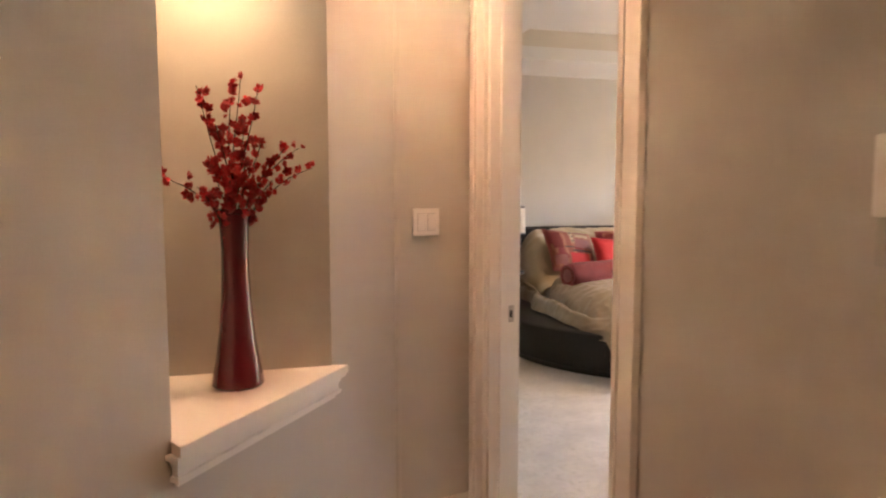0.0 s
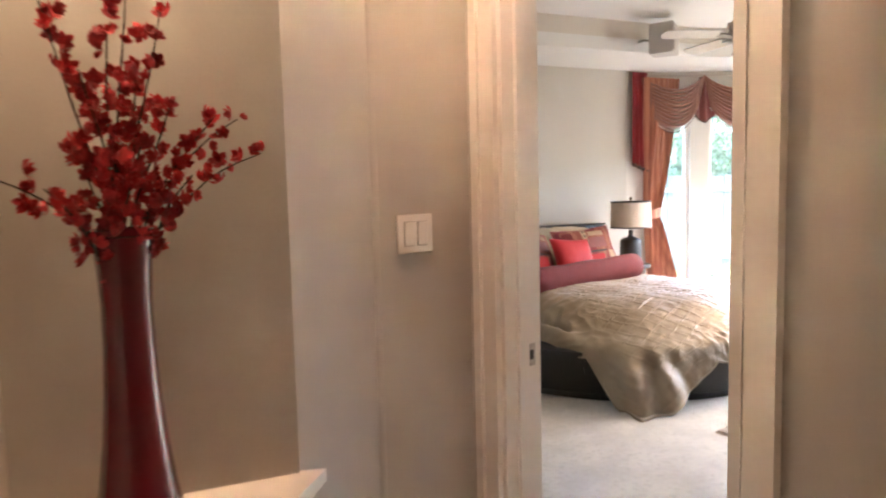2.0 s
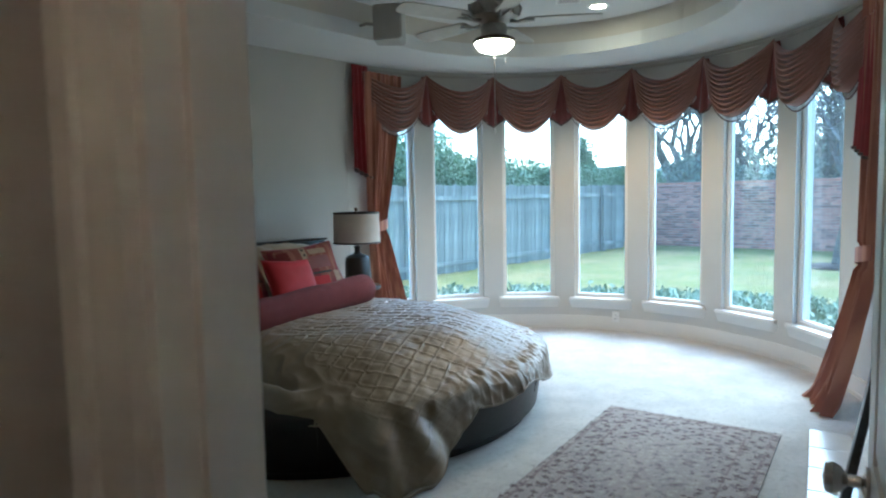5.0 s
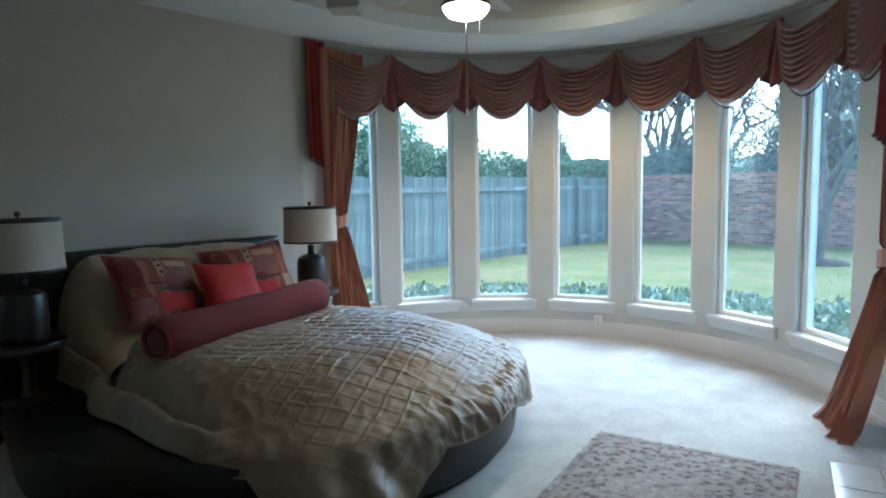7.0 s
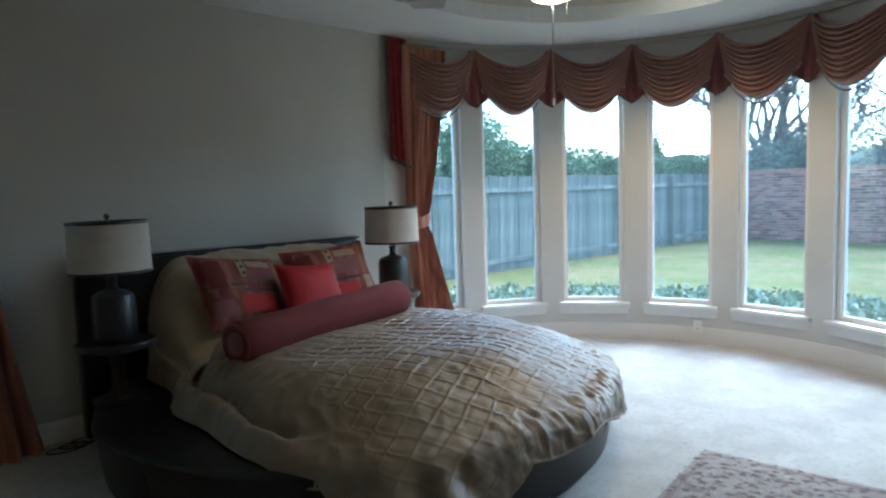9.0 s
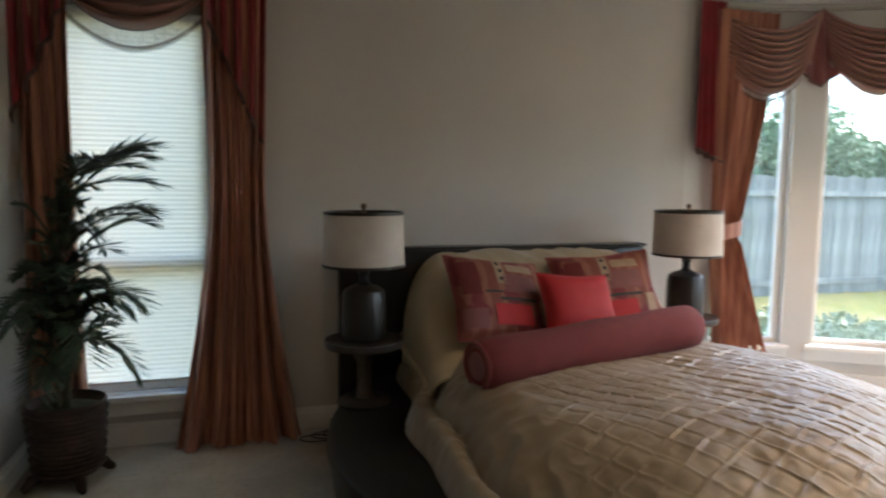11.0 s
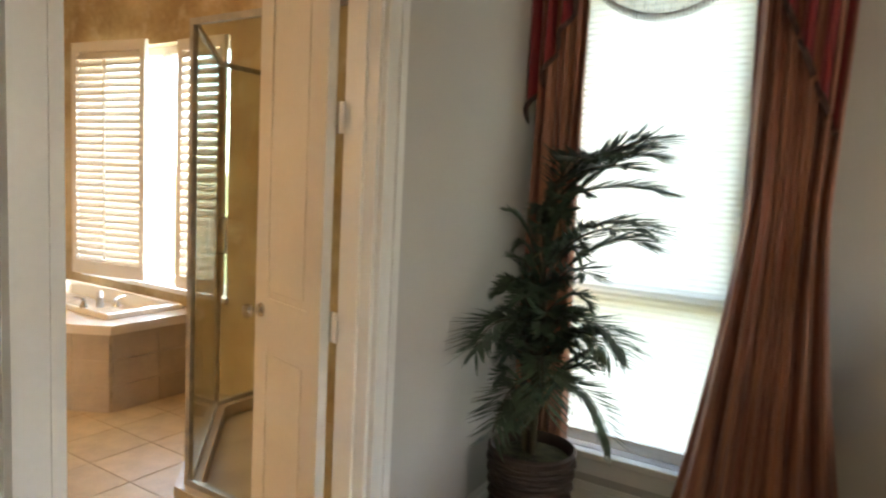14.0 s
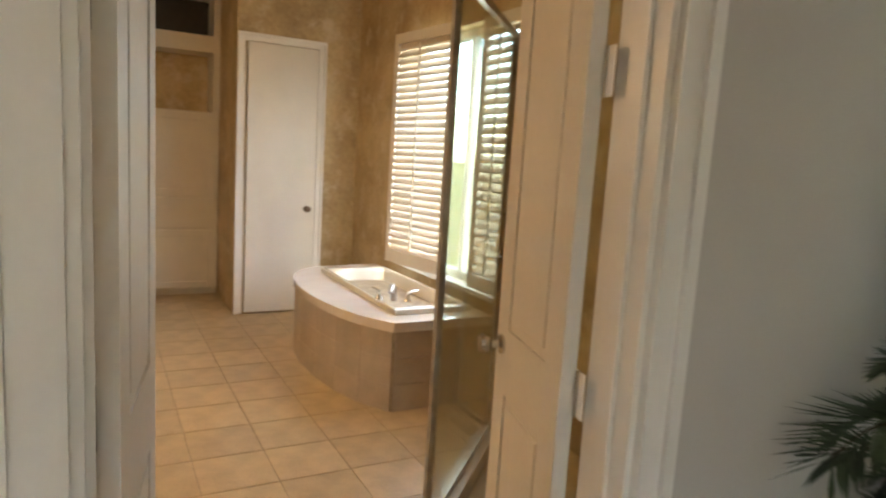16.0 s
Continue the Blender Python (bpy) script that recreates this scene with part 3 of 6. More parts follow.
structure("wall_niche_back", bm, M_WALL, "beige plaster back of the art niche")
tri_ = [tuple(NA), tuple(NB), (NC.x, NC.y)]
structure("ceiling_niche", extrude(tri_, NZ1, NZ1 + 0.1), M_WALL, "plaster top of the niche")
# niche shelf with its stepped moulding
side = Vector((ND.y, -ND.x))
bm = bmesh.new()
ex = ND * 0.03
extrude([tuple(NA - ex + side * 0.045), tuple(NB + ex + side * 0.045), tuple(NB + ex * 0.4), (NC.x, NC.y - 0.003), tuple(NA - ex * 0.4)], NZ0 - 0.004, NZ0 + 0.022, bm)
for lo, hi, o in ((-0.016, -0.004, 0.036), (-0.032, -0.016, 0.024), (-0.058, -0.032, 0.018), (-0.070, -0.058, 0.024), (-0.085, -0.070, 0.010)):
    q = ND * (o - 0.006)
    extrude([tuple(NA - q + side * o), tuple(NB + q + side * o), tuple(NB + q - side * 0.0), tuple(NA - q - side * 0.0)], NZ0 + lo, NZ0 + hi, bm)
structure("trim_niche_shelf", bm, M_TRIM, "white stepped wooden shelf moulding of the niche")
ZSH = NZ0 + 0.022
# right side of the hall: jog and long wall
K0 = hall(0, -0.30)
K1 = hall(-0.22, -0.30)
bm = boxes((0, 4.2, 0, 0.36, 0, H))
structure("wall_hall_right", bm, M_WALL, "beige plaster hallway wall", m=pose(K1[0], K1[1], 0, 0, 0, HALL - 90))
m_, ln_ = frame_m(tuple(A0), S0)
structure("baseboard_niche", boxes((0, ln_, -0.016, 0, 0, 0.10), (0, ln_, -0.010, 0, 0.10, 0.13)), M_TRIM, "white baseboard below the niche", m=m_)
m_, ln_ = frame_m(S0, S1)
structure("baseboard_switch", boxes((0, ln_, -0.016, 0, 0, 0.10), (0, ln_, -0.010, 0, 0.10, 0.13)), M_TRIM, "white baseboard below the light switch", m=m_)
# the hall closed behind the camera
structure("ceiling_hall", boxes((-4.0, 0.46, -3.5, 3.1, H - 0.006, H + 0.1), (0.46, 2.4, -3.5, 1.22, H - 0.006, H + 0.1)), M_CEIL, "white hallway ceiling")
wall("wall_hall_back", (1.2, -1.9), (-3.2, -1.9), -0.1, H, "beige plaster wall at the hallway's end", M_WALL)
wall("wall_hall_left", (-2.6, -2.0), (-2.6, 0.9), 0.1, H, "beige plaster wall of the hallway", M_WALL)
wall("wall_hall_side", (-2.6, 0.75), tuple(A0), 0.1, H, "beige plaster wall beside the niche", M_WALL)

# ---- bathroom shell ----
XB = XW - 0.12                # bathroom face of the dividing wall
BXF, BXC, BH = -4.95, -5.75, 3.0
BW0, BW1, BZ0, BZ1 = -3.88, -2.26, 0.64, 2.30   # shuttered window
structure("floor_bath", boxes((-6.2, XW, 3.0, 7.1, -0.12, -0.004)), M_GROUT, "tan tile grout bed of the bathroom floor")
wall("wall_bath_north", (XB, YN), (BXF - 0.1, YN), -0.18, BH, "mottled gold faux-finished bathroom wall with a window", M_FAUX, [(XB - BW1, XB - BW0, BZ0, BZ1)])
wall("wall_bath_far", (BXF, YN), (BXF, 5.86), -0.12, BH, "mottled gold faux-finished wall with a closet door", M_FAUX)
wall("wall_bath_jog", (BXF - 0.012, 5.86), (BXC - 0.4, 5.86), -0.1, BH, "mottled gold faux-finished return wall", M_FAUX)
wall("wall_bath_west", (BXC - 0.40, 5.9), (BXC - 0.40, 3.2), -0.1, BH, "dark mottled wall behind the built-in cabinet", M_FAUX)
wall("wall_bath_south", (BXC - 0.4, 3.3), (XB, 3.3), -0.1, BH, "mottled gold faux-finished wall opposite the tub", M_FAUX)
wall("wall_bath_east", (XB - 0.004, 2.9), (XB - 0.004, YN), -0.004 + 0.008, BH, "mottled gold faux-finished wall round the doorway", M_FAUX, [(DY0 - 2.9, DY1 - 2.9, 0, DH)])
structure("ceiling_bath", boxes((-6.3, XB, 3.0, 7.1, BH, BH + 0.1)), M_FAUX, "gold faux-finished bathroom ceiling")
# double doorway: casing on the bedroom side, jambs
m_bd = pose(XW, DY0, 0, 0, 0, 90)
casing("trim_bath_doorway", pose(XW, DY0, 0, 0, 0, 90), DY1 - DY0, DH)
bm = boxes((-0.002, 0.018, -0.004, 0.128, 0, DH), (DY1 - DY0 - 0.018, DY1 - DY0 + 0.002, -0.004, 0.128, 0, DH), (0.018, DY1 - DY0 - 0.018, -0.004, 0.128, DH - 0.018, DH),
           (DY1 - DY0 - 0.03, DY1 - DY0 - 0.018, 0.04, 0.075, 0, DH - 0.018), (0.018, 0.03, 0.04, 0.075, 0, DH - 0.018))
jb = tagged(new("door_frame", finish(bm, "door_frame", M_TRIM)), "cream painted jamb of the double bathroom doorway", "door frame", "", "structure")
jb.matrix_basis = m_bd
structure("trim_threshold", boxes((XW - 0.13, XW + 0.01, DY0 + 0.02, DY1 - 0.02, -0.006, 0.012)), M_MARBLE, "pale marble threshold of the bathroom")


def hinge(parent, m):
    h = part("hinge", tube([(0, 0, -0.05), (0, 0, 0.05)], 0.008, 10), M_CHROME, parent, "painted butt hinge", True, m)
    part("hinge_leaf", boxes((-0.03, 0.03, -0.002, 0.002, -0.05, 0.05)), M_PLASTIC, h)


LW = 0.462
PAN = [(0.22, 0.80), (0.98, 2.28)]
d = thing("door", "cream painted two-panel double door leaf standing open", "door", pose(XB - 0.038, DY1 - 0.045, 0.012, 0, 0, 164), "bathroom doors")
panel_door(d, LW, 2.41, PAN)
knob(d, pose(LW - 0.05, 0.018, 0.93, -90, 0, 0))
knob(d, pose(LW - 0.05, -0.018, 0.93, 90, 0, 0))
for z in (0.25, 0.945, 1.62, 2.25):
    hinge(d, pose(-0.010, -0.020, z))
d = thing("door", "cream painted two-panel double door leaf standing open", "door", pose(XB - 0.022, DY0 + 0.045, 0.012, 0, 0, 170), "bathroom doors")
panel_door(d, LW, 2.41, PAN)
part("latch", boxes((LW - 0.0015, LW + 0.003, -0.011, 0.011, 0.90, 0.96)), M_FANPEWTER, d, "steel edge latch")
for z in (0.31, 1.02, 1.62, 2.25):
    hinge(d, pose(-0.010, 0.020, z))

# entrance door leaf
HP = hall(DD + 0.012, 0.012)
d = thing("door_1", "cream painted panel door standing wide open with a nickel knob", "door", pose(HP[0], HP[1] - 0.01, 0.012, 0, 0, HALL - 4))
panel_door(d, 0.715, 2.41, PAN)
knob(d, pose(0.655, 0.018, 0.93, -90, 0, 0))
knob(d, pose(0.655, -0.018, 0.93, 90, 0, 0))
for z in (0.25, 1.2, 2.2):
    hinge(d, pose(-0.010, -0.016, z))


# ---- hall things ----
def rocker_plate(name, m, label):
    p = thing(name, label, "light switch", m)
    bm = bmesh.new()
    box(bm, -0.064, 0.064, -0.007, 0, -0.056, 0.056, bevel=0.003)
    part("plate", bm, M_PLASTIC, p)
    for x in (-0.024, 0.024):
        bm = bmesh.new()
        box(bm, x - 0.017, x + 0.017, -0.011, -0.006, -0.034, 0.034, bevel=0.002)
        part("gap", boxes((x - 0.0185, x + 0.0185, -0.0076, -0.0068, -0.0355, 0.0355)), M_SPEAKER, p)
        r = part("rocker", bm, M_PLASTIC, p)
        r.matrix_basis = pose(0, 0, 0, 2, 0, 0)
        for z in (-0.048, 0.048):
            part("screw", lathe([(0, 0), (0.003, 0), (0.003, 0.001), (0, 0.0012)], 10), M_PLASTIC, p, "", False, pose(x, -0.007, z, 90, 0, 0))
    return p


sw = (-0.139, 2.804)
rocker_plate("light_switch", pose(sw[0] + 0.006, sw[1] - 0.006, 1.33, 0, 0, math.degrees(math.atan2(S1[1] - S0[1], S1[0] - S0[0]))), "white double rocker light switch on the beige wall")
tp = hall(-0.22, -0.905)
t_ = thing("thermostat", "white plastic wall thermostat with a grey shadow block below", "thermostat", pose(tp[0], tp[1], 1.40, 0, 0, HALL - 90))
bm = bmesh.new()
box(bm, -0.06, 0.06, -0.03, 0, 0.0, 0.15, bevel=0.006)
part("case", bm, M_PLASTIC, t_)
# grey block modelled in place of the shadow beneath the case
bm = bmesh.new()
box(bm, -0.055, 0.055, -0.022, 0, -0.09, -0.001, bevel=0.005)
part("shadow_block", bm, M_SPEAKER, t_, "grey block for the shadow below the case")

VB = Vector((-0.845, 2.19))
v = thing("vase", "tall flared oxblood glazed ceramic floor vase standing in the niche", "vase", pose(VB.x, VB.y, ZSH))
prof = [(r * 0.76, z) for r, z in [(0, 0), (0.092, 0), (0.098, 0.006), (0.094, 0.03), (0.080, 0.09), (0.066, 0.17), (0.057, 0.25), (0.052, 0.33), (0.051, 0.40), (0.055, 0.46), (0.061, 0.50), (0.063, 0.512), (0.058, 0.515), (0.052, 0.49), (0.045, 0.40), (0.045, 0.2), (0, 0.19)]]
part("body", lathe(prof, 48), M_VASE, v, "", True)
part("rim", lathe([(0.045, 0.503), (0.051, 0.506), (0.051, 0.514), (0.046, 0.518), (0.043, 0.511), (0.045, 0.503)], 48), M_VASE, v, "", True)
fl = thing("flower_arrangement", "artificial red blossom branches spreading from the tall vase", "flowers", pose(VB.x, VB.y, ZSH))
rnd = random.Random(5)
# petal cluster, five cupped petals
bm = bmesh.new()
for i in range(5):
    a = i * 2 * math.pi / 5
    c, s = math.cos(a), math.sin(a)
    pts = [(0, 0.0, 0), (0.007, 0.006, 0.002), (0.014, 0.007, 0.006), (0.019, 0, 0.011), (0.014, -0.007, 0.006), (0.007, -0.006, 0.002)]
    vs = [bm.verts.new((x * c - y * s, x * s + y * c, z + (0.0015 if y == 0 else 0))) for x, y, z in pts]
    mid = bm.verts.new((0.010 * c, 0.010 * s, 0.0025))
    for k in range(6):
        bm.faces.new((vs[k], vs[(k + 1) % 6], mid))
    vs2 = [bm.verts.new((x * c * 0.55 - y * s * 0.7, x * s * 0.55 + y * c * 0.7, z * 1.3 + 0.005)) for x, y, z in pts]
    mid2 = bm.verts.new((0.006 * c, 0.006 * s, 0.009))
    for k in range(6):
        bm.faces.new((vs2[k], vs2[(k + 1) % 6], mid2))
petal_me = finish(bm, "blossom", M_PETAL)
# branch ends in the niche's own axes: along the wall, towards the hall, height above the vase's foot
TIPS = [(-0.10, 0.00, 0.86), (0.02, 0.01, 0.90), (0.07, 0.02, 0.86), (0.20, 0.02, 0.72), (0.24, 0.03, 0.66), (-0.20, 0.02, 0.63), (-0.02, 0.05, 0.82), (0.14, 0.04, 0.70), (-0.12, 0.06, 0.58), (0.05, -0.04, 0.78), (-0.06, 0.07, 0.75), (0.10, 0.06, 0.60), (-0.05, -0.03, 0.66), (0.0, 0.09, 0.64), (0.05, 0.08, 0.70)]
AX, AY = Vector((0.93, 0.36)), Vector((0.36, -0.93))
for k, (a, b, z) in enumerate(TIPS):
    tip = AX * a + AY * b
    pts = []
    for i in range(11):
        s = i / 10
        bend = s ** 1.7
        zz = 0.36 + (z - 0.36) * (s ** (0.75 if abs(a) > 0.15 else 0.95)) - (0.05 * max(0, s - 0.75) * 4 if abs(a) > 0.15 else 0) * 0.4
        pts.append((tip.x * bend + 0.006 * math.sin(7 * s + k), tip.y * bend + 0.006 * math.cos(6 * s + 2 * k), zz))
    part("branch", tube(pts, [0.0028 - 0.0016 * i / 10 for i in range(11)], 6), M_TWIG, fl)
    dense = 24 if abs(a) < 0.15 else 14
    for j in range(dense):
        s = 0.40 + 0.60 * (j + rnd.random()) / dense
        i = min(int(s * 10), 9)
        p = Vector(pts[i]).lerp(Vector(pts[i + 1]), s * 10 - i) if i < 10 else Vector(pts[-1])
        p += Vector((rnd.uniform(-1, 1), rnd.uniform(-1, 1), rnd.uniform(-1, 1))) * 0.022
        q = Matrix.LocRotScale(p, Euler((rnd.uniform(-1.8, 1.8), rnd.uniform(-1.8, 1.8), rnd.uniform(0, 6))), Vector((1, 1, 1)) * rnd.uniform(0.5, 0.95))
        shared("blossom", petal_me, fl, q)


def downlight(x, y, z, r=0.075, power=30, color=WARM, label="white recessed round ceiling downlight, lit", spot=110):
    t = thing("downlight", label, "ceiling light", pose(x, y, z), "recessed downlights")
    part("ring", lathe([(r * 0.72, 0.0), (r * 0.78, -0.006), (r, -0.008), (r * 1.05, -0.002), (r * 1.05, 0.004)], 32), M_PLASTIC, t, "", True)
    part("lens", lathe([(0, -0.002), (r * 0.7, -0.002), (r * 0.7, 0.004), (0, 0.004)], 32), M_BULB, t, "glowing lamp lens")
    lamp("downlight_beam", "SPOT", pose(x, y, z - 0.012), power, color, 0.05, None, spot)
    return t


downlight(-0.90, 2.17, NZ1 - 0.004, 0.04, 0.75, WARM, "small recessed niche spotlight, lit", 95)
downlight(-0.16, 2.30, H - 0.004, 0.075, 1.25, (1.0, 0.43, 0.21))
downlight(-1.1, 0.2, H - 0.004, 0.075, 1.0, (1.0, 0.43, 0.21))

# ---- rug, hearth, mirror ----
RA, RBB, RC = Vector((3.737, 4.10)), Vector((3.90, 3.09)), Vector((2.12, 3.87))
ru = (RA - RC).normalized()
RL, RW = (RA - RC).length, 1.03
ra = math.degrees(math.atan2(ru.y, ru.x))
rug = thing("area_rug", "muted taupe oriental rug with floral motifs lying on the carpet", "rug", pose(RA.x, RA.y, 0.002, 0, 0, ra))
bm = bmesh.new()
box(bm, -RL, 0, -RW, 0, 0, 0.012, bevel=0.004)
part("field", bm, M_RUG, rug)
bm = boxes(*[b for o, w_ in ((0.03, 0.018), (0.16, 0.012)) for b in ((-RL + o, -o, -o - w_, -o, 0.0125, 0.0135), (-RL + o, -o, -RW + o, -RW + o + w_, 0.0125, 0.0135), (-RL + o, -RL + o + w_, -RW + o + w_, -o - w_, 0.0125, 0.0135), (-o - w_, -o, -RW + o + w_, -o - w_, 0.0125, 0.0135))])
part("border_line", bm, M_RUGEDGE, rug, "darker woven border lines")
rnd = random.Random(11)
dark, lite = bmesh.new(), bmesh.new()


def motif(bm_, x, y, r, n, z):
    ph = rnd.uniform(0, 6.28)
    ps = []
    for i in range(2 * n):
        a = ph + math.pi * i / n
        q = r * (1.0 if i % 2 == 0 else rnd.uniform(0.35, 0.55))
        ps.append(bm_.verts.new((x + q * math.cos(a), y + q * math.sin(a), z)))
    bm_.faces.new(ps)


for i in range(34):
    for j in range(19):
        x, y = -RL * (i + 0.5) / 34, -RW * (j + 0.5) / 19
        x += rnd.uniform(-0.02, 0.02)
        y += rnd.uniform(-0.02, 0.02)
        cen = math.hypot((x + RL / 2) / 0.42, (y + RW / 2) / 0.28)
        motif(lite if (i + j) % 3 == 0 or cen < 1 else dark, x, y, rnd.uniform(0.014, 0.030), rnd.choice((3, 4, 5, 6)), 0.0136)
        motif(dark if (i + j) % 3 == 0 else lite, x + 0.026, y + 0.018, rnd.uniform(0.006, 0.013), 4, 0.0142)
part("motif_weave", dark, M_RUGMOTIF, rug, "dark floral motifs", kind="stuff")
part("pale_motif_weave", lite, M_RUGLIGHT, rug, "pale floral motifs", kind="stuff")
bm = bmesh.new()
for i in range(90):
    y = -RW * (i + 0.5) / 90
    for x0, x1 in ((0, 0.028), (-RL - 0.028, -RL)):
        box(bm, x0, x1, y - 0.002, y + 0.002, 0.001, 0.006)
part("fringe", bm, M_RUGLIGHT, rug, "short pale fringe", kind="stuff")

sd = (Vector(SOUTH[1]) - Vector(SOUTH[0])).normalized()
sn = Vector((-sd.y, sd.x))
sa = math.degrees(math.atan2(sd.y, sd.x))
HC = Vector((4.09, 2.985))
hearth = thing("hearth", "pale glossy tiled hearth set flush into the carpet", "hearth", pose(HC.x, HC.y, 0, 0, 0, sa), "", "structure")
HW, HDp = 1.65, 0.44
part("bed", boxes((-HW, 0, -HDp, 0, -0.02, 0.006)), M_GROUT, hearth, "grey grout bed")
tile_bm = bmesh.new()
box(tile_bm, -0.148, 0.148, -0.107, 0.107, 0, 0.009, bevel=0.003)
tile_me = finish(tile_bm, "tile", M_TILE)
HEARTH_TILES = [(-0.152 - 0.302 * i, -0.11 - 0.220 * j) for i in range(5) for j in range(2)]

MB = Vector((2.88, 2.60))
mirror = thing("leaning_mirror", "large dark wood framed mirror leaning against the wall", "mirror", pose(MB.x, MB.y, 0.010, 0, 0, sa + 180) @ pose(0, 0, 0, -9.6, 0, 0))
MW, MH, fw = 0.80, 1.98, 0.075
for nm, b in (("stile", (0, fw, -0.03, 0.03, 0, MH)), ("stile", (MW - fw, MW, -0.03, 0.03, 0, MH)), ("rail", (fw, MW - fw, -0.03, 0.03, 0, fw)), ("rail", (fw, MW - fw, -0.03, 0.03, MH - fw, MH))):
    bm = bmesh.new()
    box(bm, *b, bevel=0.010)
    part(nm, bm, M_EBONY, mirror, "", True)
part("glass", boxes((fw, MW - fw, -0.012, -0.006, fw, MH - fw)), M_MIRROR, mirror, "silvered mirror glass")
part("backing", boxes((fw, MW - fw, -0.004, 0.02, fw, MH - fw)), M_EBONY, mirror)

# ---- bed ----
BC, B0, B1, BZ = (2.72, 5.72), 1.41, 1.46, 0.36
bed = thing("round_bed", "large round platform bed upholstered in black leather with a low headboard", "bed", pose(BC[0], BC[1], 0))
bm = lathe([(0, 0.0), (B0 - 0.04, 0.0), (B0 - 0.02, 0.03), (B0 + 0.01, 0.06), (B1 - 0.01, BZ - 0.10), (B1 + 0.004, BZ - 0.05), (B1 - 0.004, BZ - 0.015), (B1 - 0.03, BZ), (0, BZ)], 120)
for v in bm.verts:      # the round is cut straight at the headboard
    v.co.y = min(v.co.y, 6.795 - BC[1])
part("base", bm, M_LEATHER, bed, "black leather base", True)
for i in range(8):
    a = math.radians(i * 32 + 163)
    part("seam", tube([((B0 - 0.005) * math.cos(a), (B0 - 0.005) * math.sin(a), 0.04), ((B0 + 0.03) * math.cos(a), (B0 + 0.03) * math.sin(a), 0.2), ((B1 + 0.006) * math.cos(a), (B1 + 0.006) * math.sin(a), BZ - 0.03)], 0.004, 6), M_LEATHER, bed)
part("mattress", lathe([(0, BZ), (0.84, BZ), (0.84, 0.40), (0.76, 0.47), (0.62, 0.545), (0, 0.565)], 64), M_CREAM, bed, "", True, pose(-0.06, -0.10, 0))
bm = bmesh.new()
box(bm, 1.45 - BC[0], 3.47 - BC[0], 6.80 - BC[1], 6.90 - BC[1], 0.0, 1.075, bevel=0.02)
part("headboard", bm, M_LEATHER, bed, "low black leather headboard", True)
part("headboard_cap", boxes((1.44 - BC[0], 3.48 - BC[0], 6.795 - BC[1], 6.905 - BC[1], 1.075, 1.092)), M_EBONY, bed)

# comforter: a dome over the round mattress that hangs down to different lengths
CC = (2.62, 5.55)


def bump_at(deg, c, w_):
    d_ = (deg - c + 180) % 360 - 180
    return math.exp(-(d_ / w_) ** 2)


